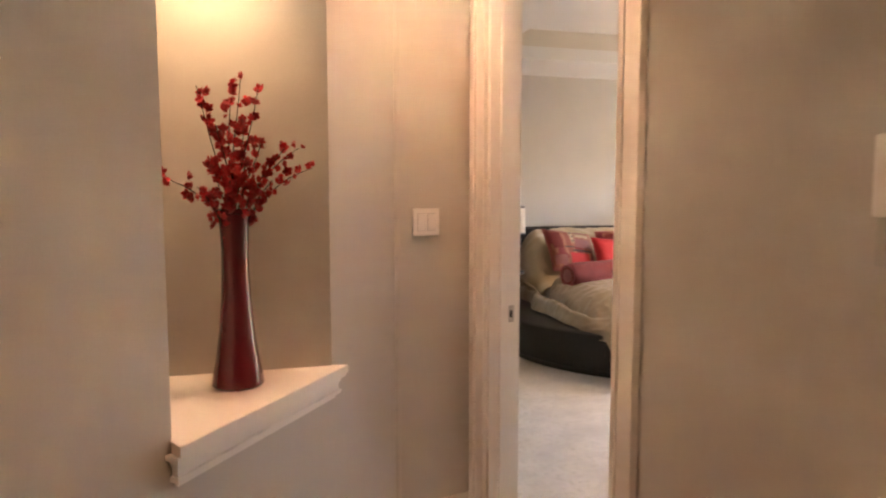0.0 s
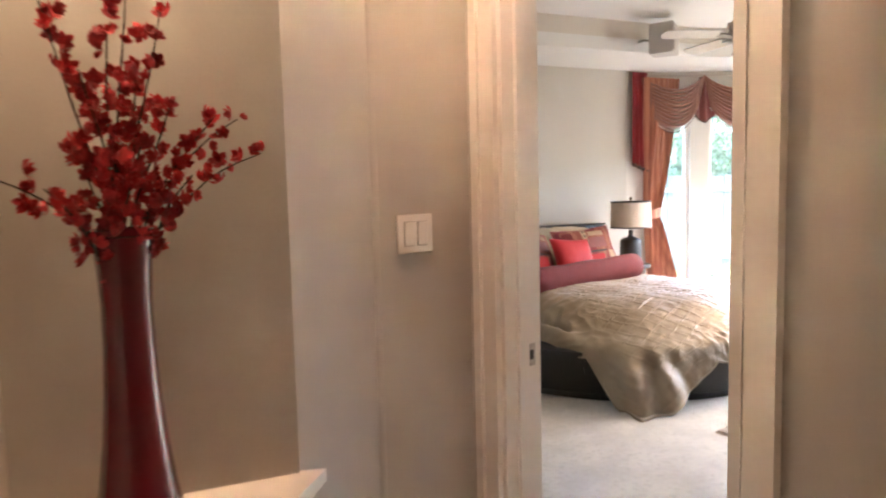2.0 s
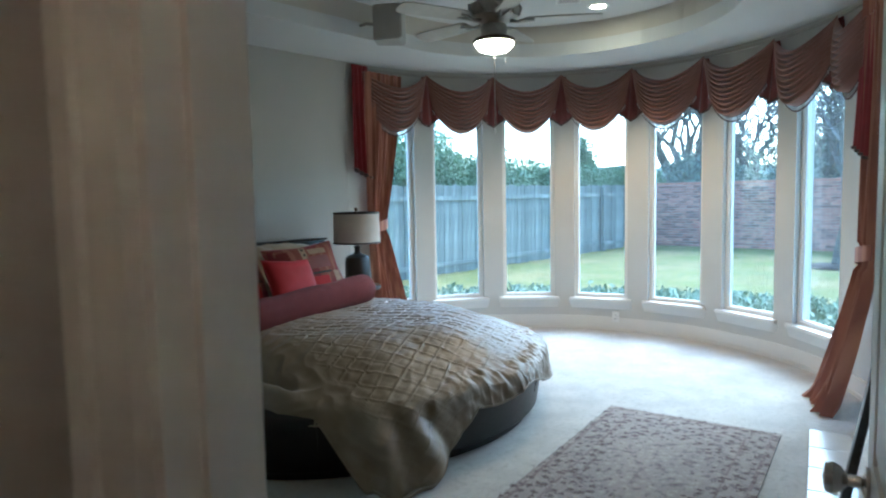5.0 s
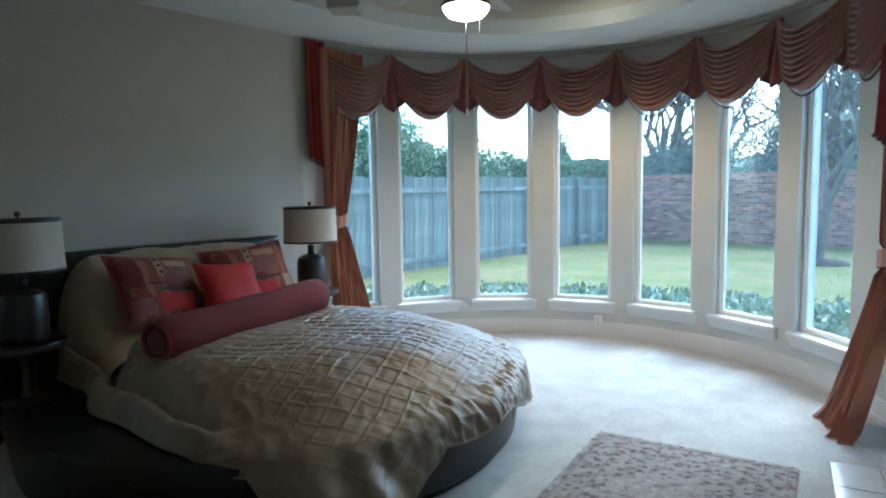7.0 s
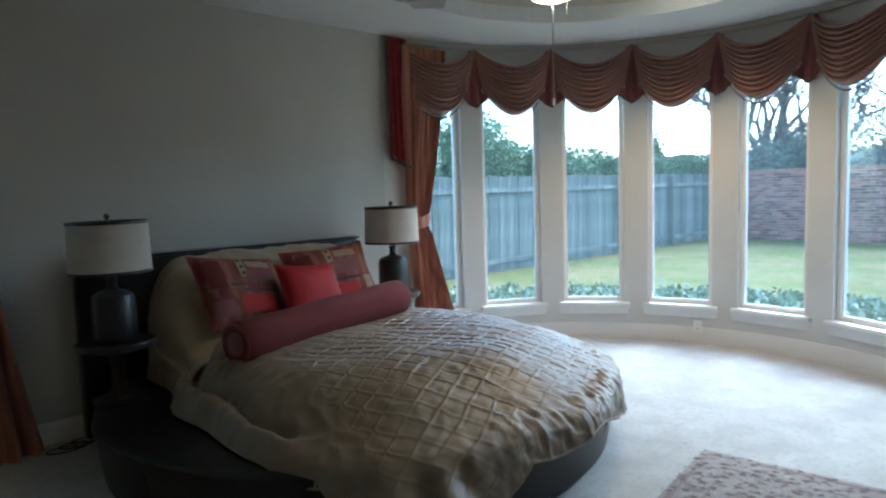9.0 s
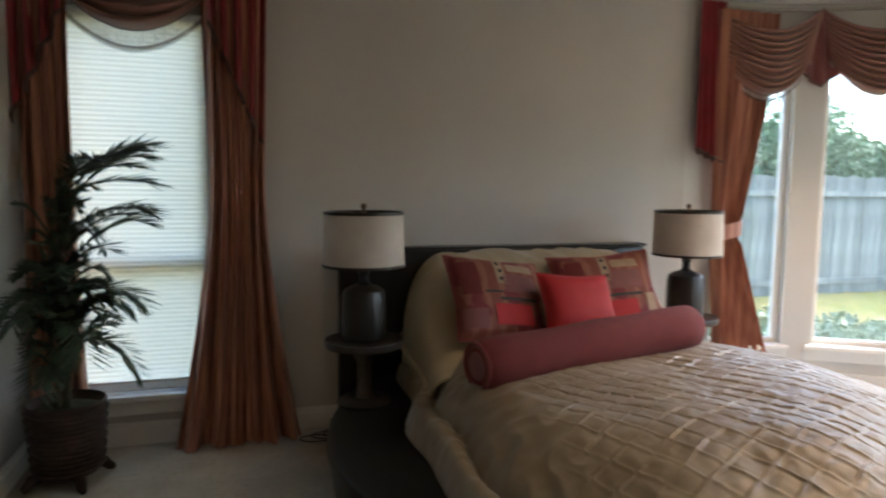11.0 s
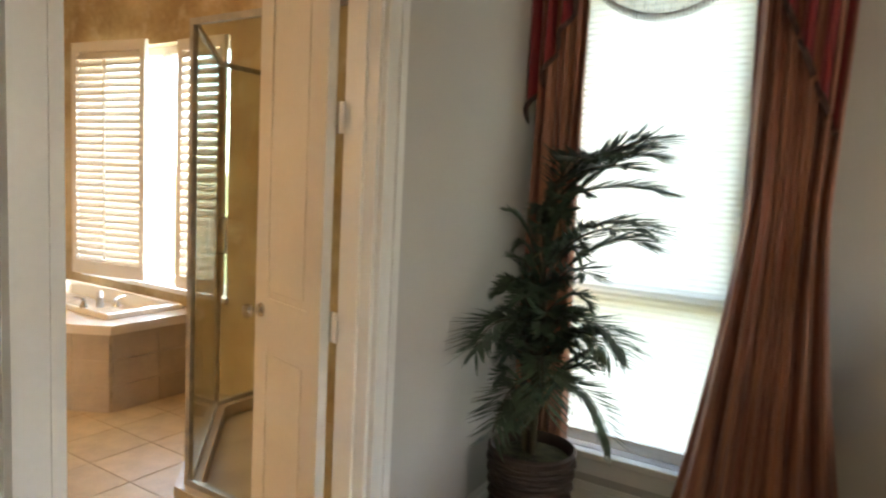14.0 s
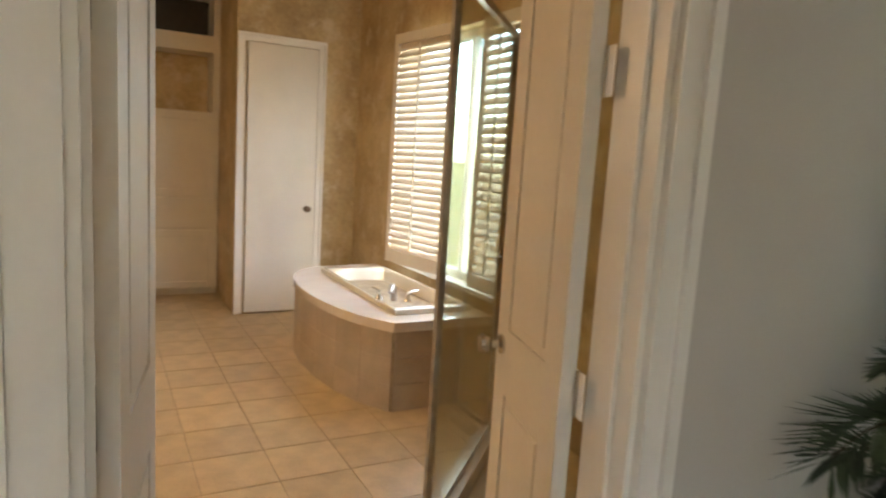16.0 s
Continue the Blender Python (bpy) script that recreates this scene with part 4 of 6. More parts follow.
def comf(u, v):
    th = 2 * math.pi * u
    deg = math.degrees(th)
    tent = max(0, 1 - (240 - deg) / 14 if deg < 240 else 1 - (deg - 240) / 25)
    tail, left = tent * tent * (3 - 2 * tent), bump_at(deg, 172, 46)
    rim = B1 + 0.012 + (BC[0] - CC[0]) * math.cos(th) + (BC[1] - CC[1]) * math.sin(th)
    head = min(1, max(0, (172 - deg) / 32))
    straight = 1.02 * (1 - 0.12 * head * head * (3 - 2 * head)) / max(0.05, -math.cos(th)) if math.cos(th) < 0 else 20
    rout = (rim ** -14 + straight ** -14) ** (-1 / 14) + 0.012 * math.sin(deg * 0.16)
    over = 1 / (1 + math.exp(-(straight - rim) / 0.03))     # where the cloth reaches over the rim
    fall = 0.03 + over * (0.095 + 0.025 * math.sin(deg * 0.21 + 1) + 0.47 * tent ** 0.85 + 0.13 * bump_at(deg, 318, 15))
    s = v * (rout + fall)
    c, si = math.cos(th), math.sin(th)
    n1 = noise.noise((2.2 * c * s, 2.2 * si * s, 3.0))
    rin = 0.60 + 0.04 * left
    q = min(1.0, max(0.0, (s - rin) / (rout - rin)))
    low = BZ + 0.058
    top = 0.645 + 0.035 * bump_at(deg, 148, 30) * min(1, s / 0.9) ** 2
    z = low + (top - low) * (1 - q * q * (3 - 2 * q) * (0.55 + 0.45 * q)) - 0.012 * min(1, s / 0.62) ** 2
    w = 0.028
    dn = w * math.log(1 + math.exp(min(30, (s - rout) / w)))
    r = s - dn * (0.86 - 0.32 * tail)
    k = min(1, max(0, (s - rout + 0.10) / 0.20))
    hang = min(1, max(0, (s - rout) / 0.18))
    r += ((0.008 + 0.016 * tail) * math.sin(th * 21 + 4 * n1) + 0.030 * tail * math.sin(th * 47 + 6 * n1) + 0.06 * tail * noise.noise((deg * 0.2, s * 3, 9))) * hang
    z -= dn * (0.95 - 0.12 * tail)
    x, y = s * c, s * si
    f_ = min(1, s / 0.2)
    # raised pintucks in a wandering net, absent on the plain cream border, and loose wrinkles
    border = min(1, max(0, (s - rout + 0.15) / 0.05)) * min(1, max(0, (deg - 255) / 12))
    plain = min(1, max(0, (x + 0.62 + 0.16 * max(0, -y)) / 0.12)) * (1 - 0.4 * hang) * (1 - 0.85 * border)
    w1, w2 = 0.022 * noise.noise((x * 3, y * 3, 1)) + 0.006 * noise.noise((x * 11, y * 11, 3)), 0.022 * noise.noise((x * 3, y * 3, 5)) + 0.006 * noise.noise((x * 11, y * 11, 8))
    p1 = abs(((x * 0.82 + y * 0.57 + w1) / 0.094) % 1 - 0.5) * 2
    p2 = abs(((x * -0.42 + y * 0.91 + w2) / 0.094) % 1 - 0.5) * 2
    r1, r2 = max(0, p1 - 0.78) / 0.22, max(0, p2 - 0.78) / 0.22
    ridge = max(r1 * r1 * (3 - 2 * r1), r2 * r2 * (3 - 2 * r2))
    tuck = 0.0100 * f_ * plain * ridge * (0.75 + 0.5 * noise.noise((x * 6, y * 6, 9)))
    puff = 0.005 * f_ * plain * (1 - p1 ** 3) * (1 - p2 ** 3)
    fine = 1 - abs(noise.noise((x * 9 + 2 * n1, y * 9, 2))) * 2
    crimp = noise.noise((x * 7 + y * 3, y * 30 - x * 12, 6)) * plain
    wr = 0.026 * noise.noise((x * 2.4, y * 2.4, 7)) * (1 - 0.6 * q) + (0.0035 + 0.0075 * (1 - plain)) * fine + 0.004 * noise.noise((x * 19, y * 19, 4)) + 0.0035 * crimp
    # the padded edge on the open side: a crease, then a fat roll
    pad = (1 - over) * (0.8 + 0.5 * noise.noise((deg * 0.13, 2, 2)))
    wr += pad * (0.072 * math.exp(-((s - rout + 0.055) / 0.045) ** 2) - 0.050 * math.exp(-((s - rout + 0.135) / 0.028) ** 2)) - (1 - over) * 0.05 * k * hang
    ruche = border * (0.004 * math.sin(th * 88 + 22 * n1) + 0.013 * noise.noise((deg * 0.55, s * 6, 3)) + 0.006 * noise.noise((deg * 1.3, s * 9, 6)))
    lift = tuck + puff + wr * f_ + ruche
    z += lift * (1 - 0.6 * k)
    r += lift * 0.8 * k
    if r * si > 1.02:
        si = 1.02 / r
    return Vector((r * c, r * si, max(z, 0.014 + 0.006 * math.sin(th * 40))))


cf = thing("comforter", "champagne satin comforter with diamond pintucks, trailing to the floor", "comforter", pose(CC[0], CC[1], 0))
part("cover", sheet(comf, 900, 270, 0.010, True), M_COMF, cf, "", True)
piping = [comf(i / 300, 0.997) + Vector((0, 0, 0.004)) for i in range(128, 300)]
part("piping", tube(piping, 0.005, 6), M_COMF, cf, "corded satin hem", True)


# the bedspread drawn up over the sleeping pillows
def mound(u, v):
    sm = v * v * (3 - 2 * v)
    zt_ = 0.565 + 0.50 * sm ** 1.05
    xl, xr = 1.735 + 0.06 * v + 0.02 * math.sin(7 * v), 3.38
    x = xl + (xr - xl) * u
    kl, kr = min(1, (x - xl) / (0.13 + 0.22 * v)), min(1, (xr - x) / 0.25)
    sh = (1 - (1 - kl) ** 2.6) ** (1 / 2.6) * (1 - (1 - kr) ** 2.6) ** (1 / 2.6)
    wr = 0.018 * noise.noise((x * 4, v * 3, 2)) + 0.013 * noise.noise((x * 11 + 3 * v, v * 6, 5)) + 0.005 * noise.noise((x * 26, v * 15, 3)) + 0.024 * (0.5 - abs(noise.noise((x * 3 + 2 * v, v * 2, 8))) * 2) * sm
    wr += 0.030 * (1 - kl) * math.sin(26 * v + 5 * noise.noise((v * 4, 1, 1)))
    return Vector((x - 2.6 + 0.012 * noise.noise((v * 6, x * 2, 1)), 5.90 + 0.87 * v - 6.45, 0.415 + (zt_ - 0.415) * sh + wr * min(1, 4 * u, 4 * (1 - u))))


bsp = thing("bedspread", "cream satin bedspread drawn up over pillows against the headboard", "bedspread", pose(2.6, 6.45, 0))
part("cover", sheet(mound, 140, 60, 0.010), M_CREAM, bsp, "", True)
part("piping", tube([mound(0.002, i / 50) + Vector((0, 0, 0.012)) for i in range(51)], 0.016, 8), M_CREAM, bsp, "padded satin edge", True)


def cushion(w, h, t, n=22, crumple=0.0):
    """A stuffed square cushion in the local xz plane."""
    bm_ = bmesh.new()
    for s in (-1, 1):
        def fn(u, v):
            a, b = u * 2 - 1, v * 2 - 1
            e = (1 - abs(a) ** 2.6) * (1 - abs(b) ** 2.6)
            k = 1 - 0.11 * (1 - abs(a)) * abs(b) ** 4
            k2 = 1 - 0.11 * (1 - abs(b)) * abs(a) ** 4
            wr = 0.006 * noise.noise((a * 3, b * 3, s * 4.0 + w)) + crumple * (0.5 - abs(noise.noise((a * 2.6 + 0.8 * b, b * 1.6, s * 3.0 + h))) * 2 + 0.5 * noise.noise((a * 7, b * 5, s * 2.0)))
            return Vector((a * w / 2 * k2, s * (t / 2 * max(e, 0) ** 0.45 + wr * e), (b * k + 1) * h / 2))
        sheet(fn, n, n, 0, False, bm_)
    bmesh.ops.remove_doubles(bm_, verts=bm_.verts, dist=0.0008)
    return bm_


def pillow(name, label, m, w, h, t, material, category="pillow", piping=None, patches=()):
    p = thing(name, label, category, m)
    part("cover", cushion(w, h, t, 40, 0.035) if material is M_CREAM else cushion(w, h, t), material, p, "", True)
    if piping:
        pts = []
        for i in range(60):
            q = i / 60 * 4
            k, f_ = int(q), q - int(q)
            a, b = ((-1 + 2 * f_, -1), (1, -1 + 2 * f_), (1 - 2 * f_, 1), (-1, 1 - 2 * f_))[k]
            k2, k1 = 1 - 0.11 * (1 - abs(b)) * abs(a) ** 4, 1 - 0.11 * (1 - abs(a)) * abs(b) ** 4
            pts.append((a * w / 2 * k2, 0, (b * k1 + 1) * h / 2))
        part("piping", tube(pts + pts[:1], 0.006, 6), piping, p)
    for (x, z, pw, ph, mat_) in patches:
        def fn(u, v, x=x, z=z, pw=pw, ph=ph):
            px, pz = x + (u - 0.5) * pw, z + (v - 0.5) * ph
            a, b = 2 * px / w, 2 * pz / h - 1
            e = max((1 - abs(a) ** 2.6) * (1 - abs(b) ** 2.6), 0)
            return Vector((px, -(t / 2 * e ** 0.45) - (0.0065 if pw < 0.03 else 0.004), pz))
        part("patch", sheet(fn, 6, 6, 0.002), mat_, p, "appliqued pattern patch")
    return p


PT = ((-0.02, 0.37, 0.055, 0.15, M_PATCH), (0.11, 0.40, 0.17, 0.05, M_PATCH), (0.09, 0.30, 0.20, 0.11, M_JABOT), (-0.20, 0.33, 0.10, 0.20, M_BOLSTER), (0.02, 0.12, 0.22, 0.11, M_REDSILK), (0.22, 0.14, 0.06, 0.13, M_PATCH), (-0.20, 0.10, 0.13, 0.10, M_JABOT), (0.06, 0.205, 0.22, 0.016, M_DARK), (-0.08, 0.245, 0.10, 0.012, M_DARK),
      (-0.022, 0.425, 0.02, 0.02, M_DARK), (-0.018, 0.375, 0.02, 0.02, M_DARK), (-0.022, 0.325, 0.02, 0.02, M_DARK))
pillow("throw_pillow", "copper and crimson patchwork square pillow with cream and black squares", pose(2.22, 6.10, 0.66, -38, 7, 8), 0.58, 0.50, 0.19, M_PATT, "pillow", M_CRIM, PT)
pillow("throw_pillow", "copper and crimson patchwork square pillow leaning on the headboard", pose(2.95, 6.25, 0.63, -30, -4, -4), 0.64, 0.50, 0.18, M_PATT, "pillow", M_CRIM, PT)
pillow("red_pillow", "small plain bright red silk pillow behind the bolster", pose(2.60, 6.00, 0.67, -30, 4, 4), 0.43, 0.37, 0.16, M_REDSILK, "pillow", M_REDSILK)
BL, BR = Vector((1.86, 5.60, 0.70)), Vector((3.18, 5.93, 0.735))
bo = thing("bolster", "long rust red cylindrical bolster pillow with a tufted end", "bolster", pose(*BL) @ pose(0, 0, 0, 0, 0, math.degrees(math.atan2(BR.y - BL.y, BR.x - BL.x))) @ pose(0, 0, 0, 0, 90 - math.degrees(math.atan2(BR.z - BL.z, (BR - BL).xy.length)), 0))
LB = (BR - BL).length
part("cover", lathe([(0, 0.006), (0.07, 0.0), (0.100, 0.010), (0.112, 0.030)] + [(0.112 + 0.004 * math.sin(i * 1.3), 0.03 + (LB - 0.06) * i / 12) for i in range(1, 12)] + [(0.112, LB - 0.03), (0.100, LB - 0.01), (0.07, LB), (0, LB - 0.006)], 40), M_BOLSTER, bo, "", True)
part("end_cap", lathe([(0, -0.006), (0.03, -0.004), (0.085, 0.004), (0.088, 0.008)], 32), M_JABOT, bo, "gathered dark red end with piping", True)
part("piping", tube([(0.098 * math.cos(i * 0.2618), 0.098 * math.sin(i * 0.2618), 0.004) for i in range(25)], 0.006, 6), M_CRIM, bo)


# ---- side tables and lamps ----
def side_table(m, foot, label):
    t = thing("side_table", label, "side table", m, "bedside tables")
    part("top", lathe([(0, 0.645 - foot), (0.17, 0.645 - foot), (0.195, 0.652 - foot), (0.20, 0.668 - foot), (0.195, 0.686 - foot), (0, 0.688 - foot)], 40), M_EBONY, t, "", True)
    part("column", lathe([(0, 0.02), (0.05, 0.02), (0.04, 0.06), (0.035, 0.12), (0.035, 0.56 - foot), (0.05, 0.60 - foot), (0.07, 0.645 - foot), (0, 0.645 - foot)], 24), M_EBONY, t, "", True)
    part("foot", lathe([(0, 0), (0.13, 0), (0.135, 0.01), (0.12, 0.022), (0.05, 0.032), (0, 0.032)], 32), M_EBONY, t, "", True)
    return t


def table_lamp(m, label):
    t = thing("table_lamp", label, "table lamp", m, "bedside lamps")
    part("base", lathe([(0, 0), (0.098, 0), (0.105, 0.008), (0.108, 0.02), (0.110, 0.10), (0.108, 0.215), (0.100, 0.245), (0.075, 0.262), (0.035, 0.275), (0.024, 0.29), (0.024, 0.325), (0.032, 0.335), (0.018, 0.345), (0, 0.345)], 40), M_CERAM, t, "dark bronze jar-shaped lamp base", True)
    part("stem", tube([(0, 0, 0.34), (0, 0, 0.655)], 0.005, 8), M_BRONZE, t)
    part("shade", lathe([(0.198, 0.372), (0.203, 0.372), (0.196, 0.632), (0.191, 0.632), (0.198, 0.372)], 56), M_SHADE, t, "cream linen drum shade", True)
    part("trim_band", lathe([(0.1975, 0.622), (0.1985, 0.622), (0.1985, 0.638), (0.1895, 0.638), (0.1895, 0.622), (0.1975, 0.622)], 56), M_EBONY, t, "dark top binding", True)
    part("trim_band", lathe([(0.2035, 0.366), (0.2055, 0.366), (0.2055, 0.380), (0.1965, 0.380), (0.1965, 0.366), (0.2035, 0.366)], 56), M_EBONY, t, "dark bottom binding", True)
    bm_ = bmesh.new()
    for i in range(3):
        a = i * 2.094
        tube([(0, 0, 0.628), (0.192 * math.cos(a), 0.192 * math.sin(a), 0.628)], 0.002, 6, bm_)
    part("spider", bm_, M_BRONZE, t)
    part("finial", lathe([(0, 0.63), (0.012, 0.632), (0.006, 0.645), (0.014, 0.655), (0.016, 0.665), (0.010, 0.676), (0, 0.68)], 16), M_BRONZE, t, "ball finial", True)
    return t


LL, LR = (1.50, 6.27), (3.49, 6.39)
side_table(pose(*LL, BZ), BZ, "round black bedside table on a pedestal at the bed's rim")
side_table(pose(*LR, BZ), BZ, "round black bedside table on a pedestal at the bed's rim")
l1 = table_lamp(pose(*LL, 0.688), "bedside lamp with a dark jar base and cream drum shade")
copy_thing(l1, pose(*LR, 0.688))


# ---- drapery ----
def drape(name, label, m, top, zt, w0, wmid, zmid, w1, pleats, depth, material, lean=0.0, tie=None, foot=None, kick=0.0, flare=0.8):
    """Pleated curtain in the local xz plane: widths at top, tie and foot."""
    d_ = thing(name, label, "curtain", m)

    def fn(u, v):
        z = zt * (1 - v)
        if z > zmid:
            k = (zt - z) / (zt - zmid)
            w_ = w0 + (wmid - w0) * k ** 1.6
            off = lean * k ** 1.5
        else:
            k = (zmid - z) / zmid
            w_ = wmid + (w1 - wmid) * k ** flare
            off = lean * (1 - 0.35 * k) if foot is None else lean + (foot - lean) * k
        ph = 2 * math.pi * pleats * u
        dp = depth * (0.6 + 0.5 * (1 - z / zt)) * (0.5 if abs(z - zmid) < 0.08 and tie else 1)
        y = dp * math.sin(ph + 1.4 * math.sin(5 * u + 2.4 * v)) * (0.7 + 0.5 * math.sin(9 * u)) + 0.35 * dp * math.sin(2.3 * ph + 4 * v)
        z2 = z + 0.0
        if v > 0.97:
            y -= 0.05 * (v - 0.97) / 0.03 * (0.5 + 0.5 * math.sin(ph * 0.5))
        return Vector(((u - 0.5) * w_ + off + 0.006 * math.sin(5 * v + 9 * u), y - 0.04 - kick * max(0, 1 - z / zmid) ** 1.3, max(z2, 0.006)))
    part("cloth", sheet(fn, pleats * 14, 70, 0.004), material, d_, "", True)
    part("heading", sheet(lambda u, v: fn(u, 0.045 * v) + Vector((0, -0.006, 0)), pleats * 10, 3, 0.004), material, d_, "gathered heading", True)
    part("hem", sheet(lambda u, v: fn(u, 0.945 + 0.05 * v) + Vector((0, -0.005, 0)), pleats * 10, 3, 0.003), material, d_, "turned hem", True)
    if tie:
        part("tieback", sheet(lambda u, v: Vector((lean + (u - 0.5) * (wmid + 0.05), -0.055 - 0.055 * math.sin(math.pi * u) ** 0.6 + 0.0, zmid - 0.05 + 0.10 * v + 0.05 * (u - 0.5))), 16, 4, 0.008), M_DRAPE, d_, "copper silk tieback band", True)
    return d_


def cascade(name, label, m, w0, w1, zt, zb, material, slope=0.25, depth=0.022, pleats=4):
    """Hanging pleated tail of a valance, longer on one side, with a fringed hem."""
    d_ = thing(name, label, "valance", m)

    def fn(u, v):
        ph = 2 * math.pi * pleats * u
        zlow = zb + slope * (1 - u)
        z = zt + (zlow - zt) * v
        return Vector(((u - 0.5) * (w0 + (w1 - w0) * v) + 0.5 * (w1 - w0) * v * 0, -0.05 - depth * (0.6 + v) * (1 + math.sin(ph)), z))
    part("cloth", sheet(fn, pleats * 12, 24, 0.004), material, d_, "", True)
    part("hem_fringe", tube([fn(i / 40, 1.0) + Vector((0, -0.004, -0.006)) for i in range(41)], 0.012, 6), M_FRINGE, d_, "dark beaded hem", True)
    return d_


def swag(parent, pa, pb, outv, zt, dip0, dip1, narrow, material, folds=8, fringe=M_BEAD, th=0.05, side_drop=0.42, fs=1.0):
    """One draped swag between two points of the pelmet."""
    pa, pb, outv = Vector(pa), Vector(pb), Vector(outv)

    def fn(u, v):
        k = narrow * v
        p = pa.lerp(pb, 0.5 + (u - 0.5) * (1 - k))
        sag = (1 - abs(2 * u - 1) ** 1.95)
        edge_ = side_drop * v
        z = zt - 0.012 - edge_ - (dip0 + (dip1 - dip0) * v - edge_) * sag
        fold = abs(math.sin(math.pi * folds * v)) ** 0.7
        o = 0.03 + sag * (th * (0.7 + 0.5 * math.sin(math.pi * v)) + 0.078 * fold)
        return Vector((p.x + outv.x * o, p.y + outv.y * o, z))
    s = part("swag", sheet(fn, 28, folds * 9, 0.003), material, parent, "", True)
    f1, f2 = bmesh.new(), bmesh.new()
    nth, fine_ = (44, 1.0) if fs == 1.0 else (48, 1.0)
    for i in range(nth + 1):
        u = i / nth
        p = fn(u, 1.0)
        tube([p + Vector((0, 0, -0.004)), p + Vector((0, 0, -0.036 * fs))], [0.0030, 0.0040], 5, f2)
        tube([p + Vector((0, 0, -0.036 * fs)), p + Vector((0, 0, -0.050 * fs))], [0.0078 * fine_, 0.003], 5, f1)
    tube([fn(i / 40, 1.0) for i in range(41)], 0.007, 6, f1)
    part("bead_trim", f1, M_FRINGE, s, "dark beaded fringe")
    part("thread_trim", f2, fringe, s, "pale fringe threads")
    return s


def jabot(parent, p, outv, zt, zb, w_, material):
    p, outv = Vector(p), Vector(outv)
    side_ = Vector((-outv.y, outv.x))

    def fn(u, v):
        a = (u - 0.5) * 2
        ww = w_ * (0.35 + 0.65 * v ** 0.8)
        o = 0.012 + 0.008 * math.cos(a * math.pi * 2.5) + 0.004 * (1 - a * a) + v * v * (0.03 + 0.012 * math.cos(a * math.pi * 2.5))
        z = zt + (zb - zt) * v * (1 - 0.18 * abs(a))
        q = p + side_ * (a * ww / 2) + outv * o
        return Vector((q.x, q.y, z))
    j = part("jabot", sheet(fn, 24, 14, 0.004), material, parent, "crimson pleated jabot", True)
    part("jabot_fringe", tube([fn(i / 24, 1.0) + Vector((0, 0, -0.008)) for i in range(25)], 0.011, 6), M_FRINGE, j, "dark fringe")
    return j


# bay valance
val = thing("bay_valance", "copper swag valance with crimson jabots and beaded fringe along the bay", "valance")
RV = RB - 0.004
EDG = [88.5, 66.9, 47.4, 27.9, 8.5, -10.9, -30.3, -49.5, -66]
for a, b in zip(EDG, EDG[1:]):
    mid = radians((a + b) / 2)
    swag(val, bay(a, RV)[:2], bay(b, RV)[:2], (-math.cos(mid), -math.sin(mid)), 2.715, 0.17, 0.60, 0.19, M_SWAG, 10, side_drop=0.35)
for a in EDG[1:-1]:
    r_ = radians(a)
    jabot(val, bay(a, RV)[:2], (-math.cos(r_), -math.sin(r_)), 2.68, 2.18, 0.25, M_JABOT)
bm = bmesh.new()
arc(bm, BAY, EDG[-1], EDG[0], RB - 0.028, RB - 0.002, 2.688, 2.706, 50)
part("pelmet_board", bm, M_WALL, val, "wall-coloured mounting board")
cascade("valance_tail", "long crimson silk valance tail at the bay's end", pose(3.98, YN - 0.01, 0), 0.20, 0.24, 2.715, 1.63, M_CRIM, 0.10)
e0 = bay(-66, RB)
cascade("valance_tail", "long crimson silk valance tail at the bay's end", pose(e0.x, e0.y, 0, 0, 0, -66 - 90), 0.30, 0.30, 2.715, 1.63, M_CRIM, 0.10)
drape("drape", "copper silk pleated drape tied back beside the bay windows", pose(4.24, YN - 0.07, 0), 0, 2.66, 0.46, 0.21, 1.17, 0.52, 6, 0.030, M_DRAPE, -0.12, True, 0.12, 0.0, 1.0)
e1 = bay(-68, RB - 0.03)
drape("drape", "copper silk pleated drape tied back beside the bay windows", pose(e1.x, e1.y, 0, 0, 0, -68 - 90), 0, 2.66, 0.40, 0.22, 1.02, 0.50, 6, 0.034, M_DRAPE, 0.02, True, 0.0, 0.24, 1.0)

# window beside the bed
XC = (WX0 + WX1) / 2 + 0.02
vw = thing("window_valance", "copper swag valance with pale beaded fringe over the window", "valance")
swag(vw, (XC - 0.46, YN - 0.005), (XC + 0.46, YN - 0.005), (0, -1), 2.70, 0.10, 0.45, 0.22, M_SWAG, 6, M_BEAD, 0.09, 0.24, 2.3)
part("pelmet_board", boxes((XC - 0.66, XC + 0.66, YN - 0.10, YN - 0.002, 2.66, 2.70)), M_CRIM, vw)
cascade("valance_tail", "crimson silk valance tail beside the window", pose(XC + 0.50, YN - 0.02, 0), 0.34, 0.26, 2.70, 1.69, M_CRIM, 0.62)
cascade("valance_tail", "crimson silk valance tail beside the window", pose(XC - 0.46, YN - 0.02, 0) @ Matrix.Diagonal((-1, 1, 1, 1)), 0.34, 0.26, 2.70, 1.69, M_CRIM, 0.62)
drape("drape", "copper silk pleated drape pooling on the carpet beside the window", pose(0.90, YN - 0.04, 0), 0, 2.64, 0.34, 0.30, 1.45, 0.66, 6, 0.034, M_DRAPE, 0.0, None, -0.01, 0.06, 1.5)
drape("drape", "copper silk pleated drape pooling on the carpet beside the window", pose(-0.02, YN - 0.04, 0), 0, 2.64, 0.24, 0.24, 1.3, 0.26, 5, 0.028, M_DRAPE, 0.0)

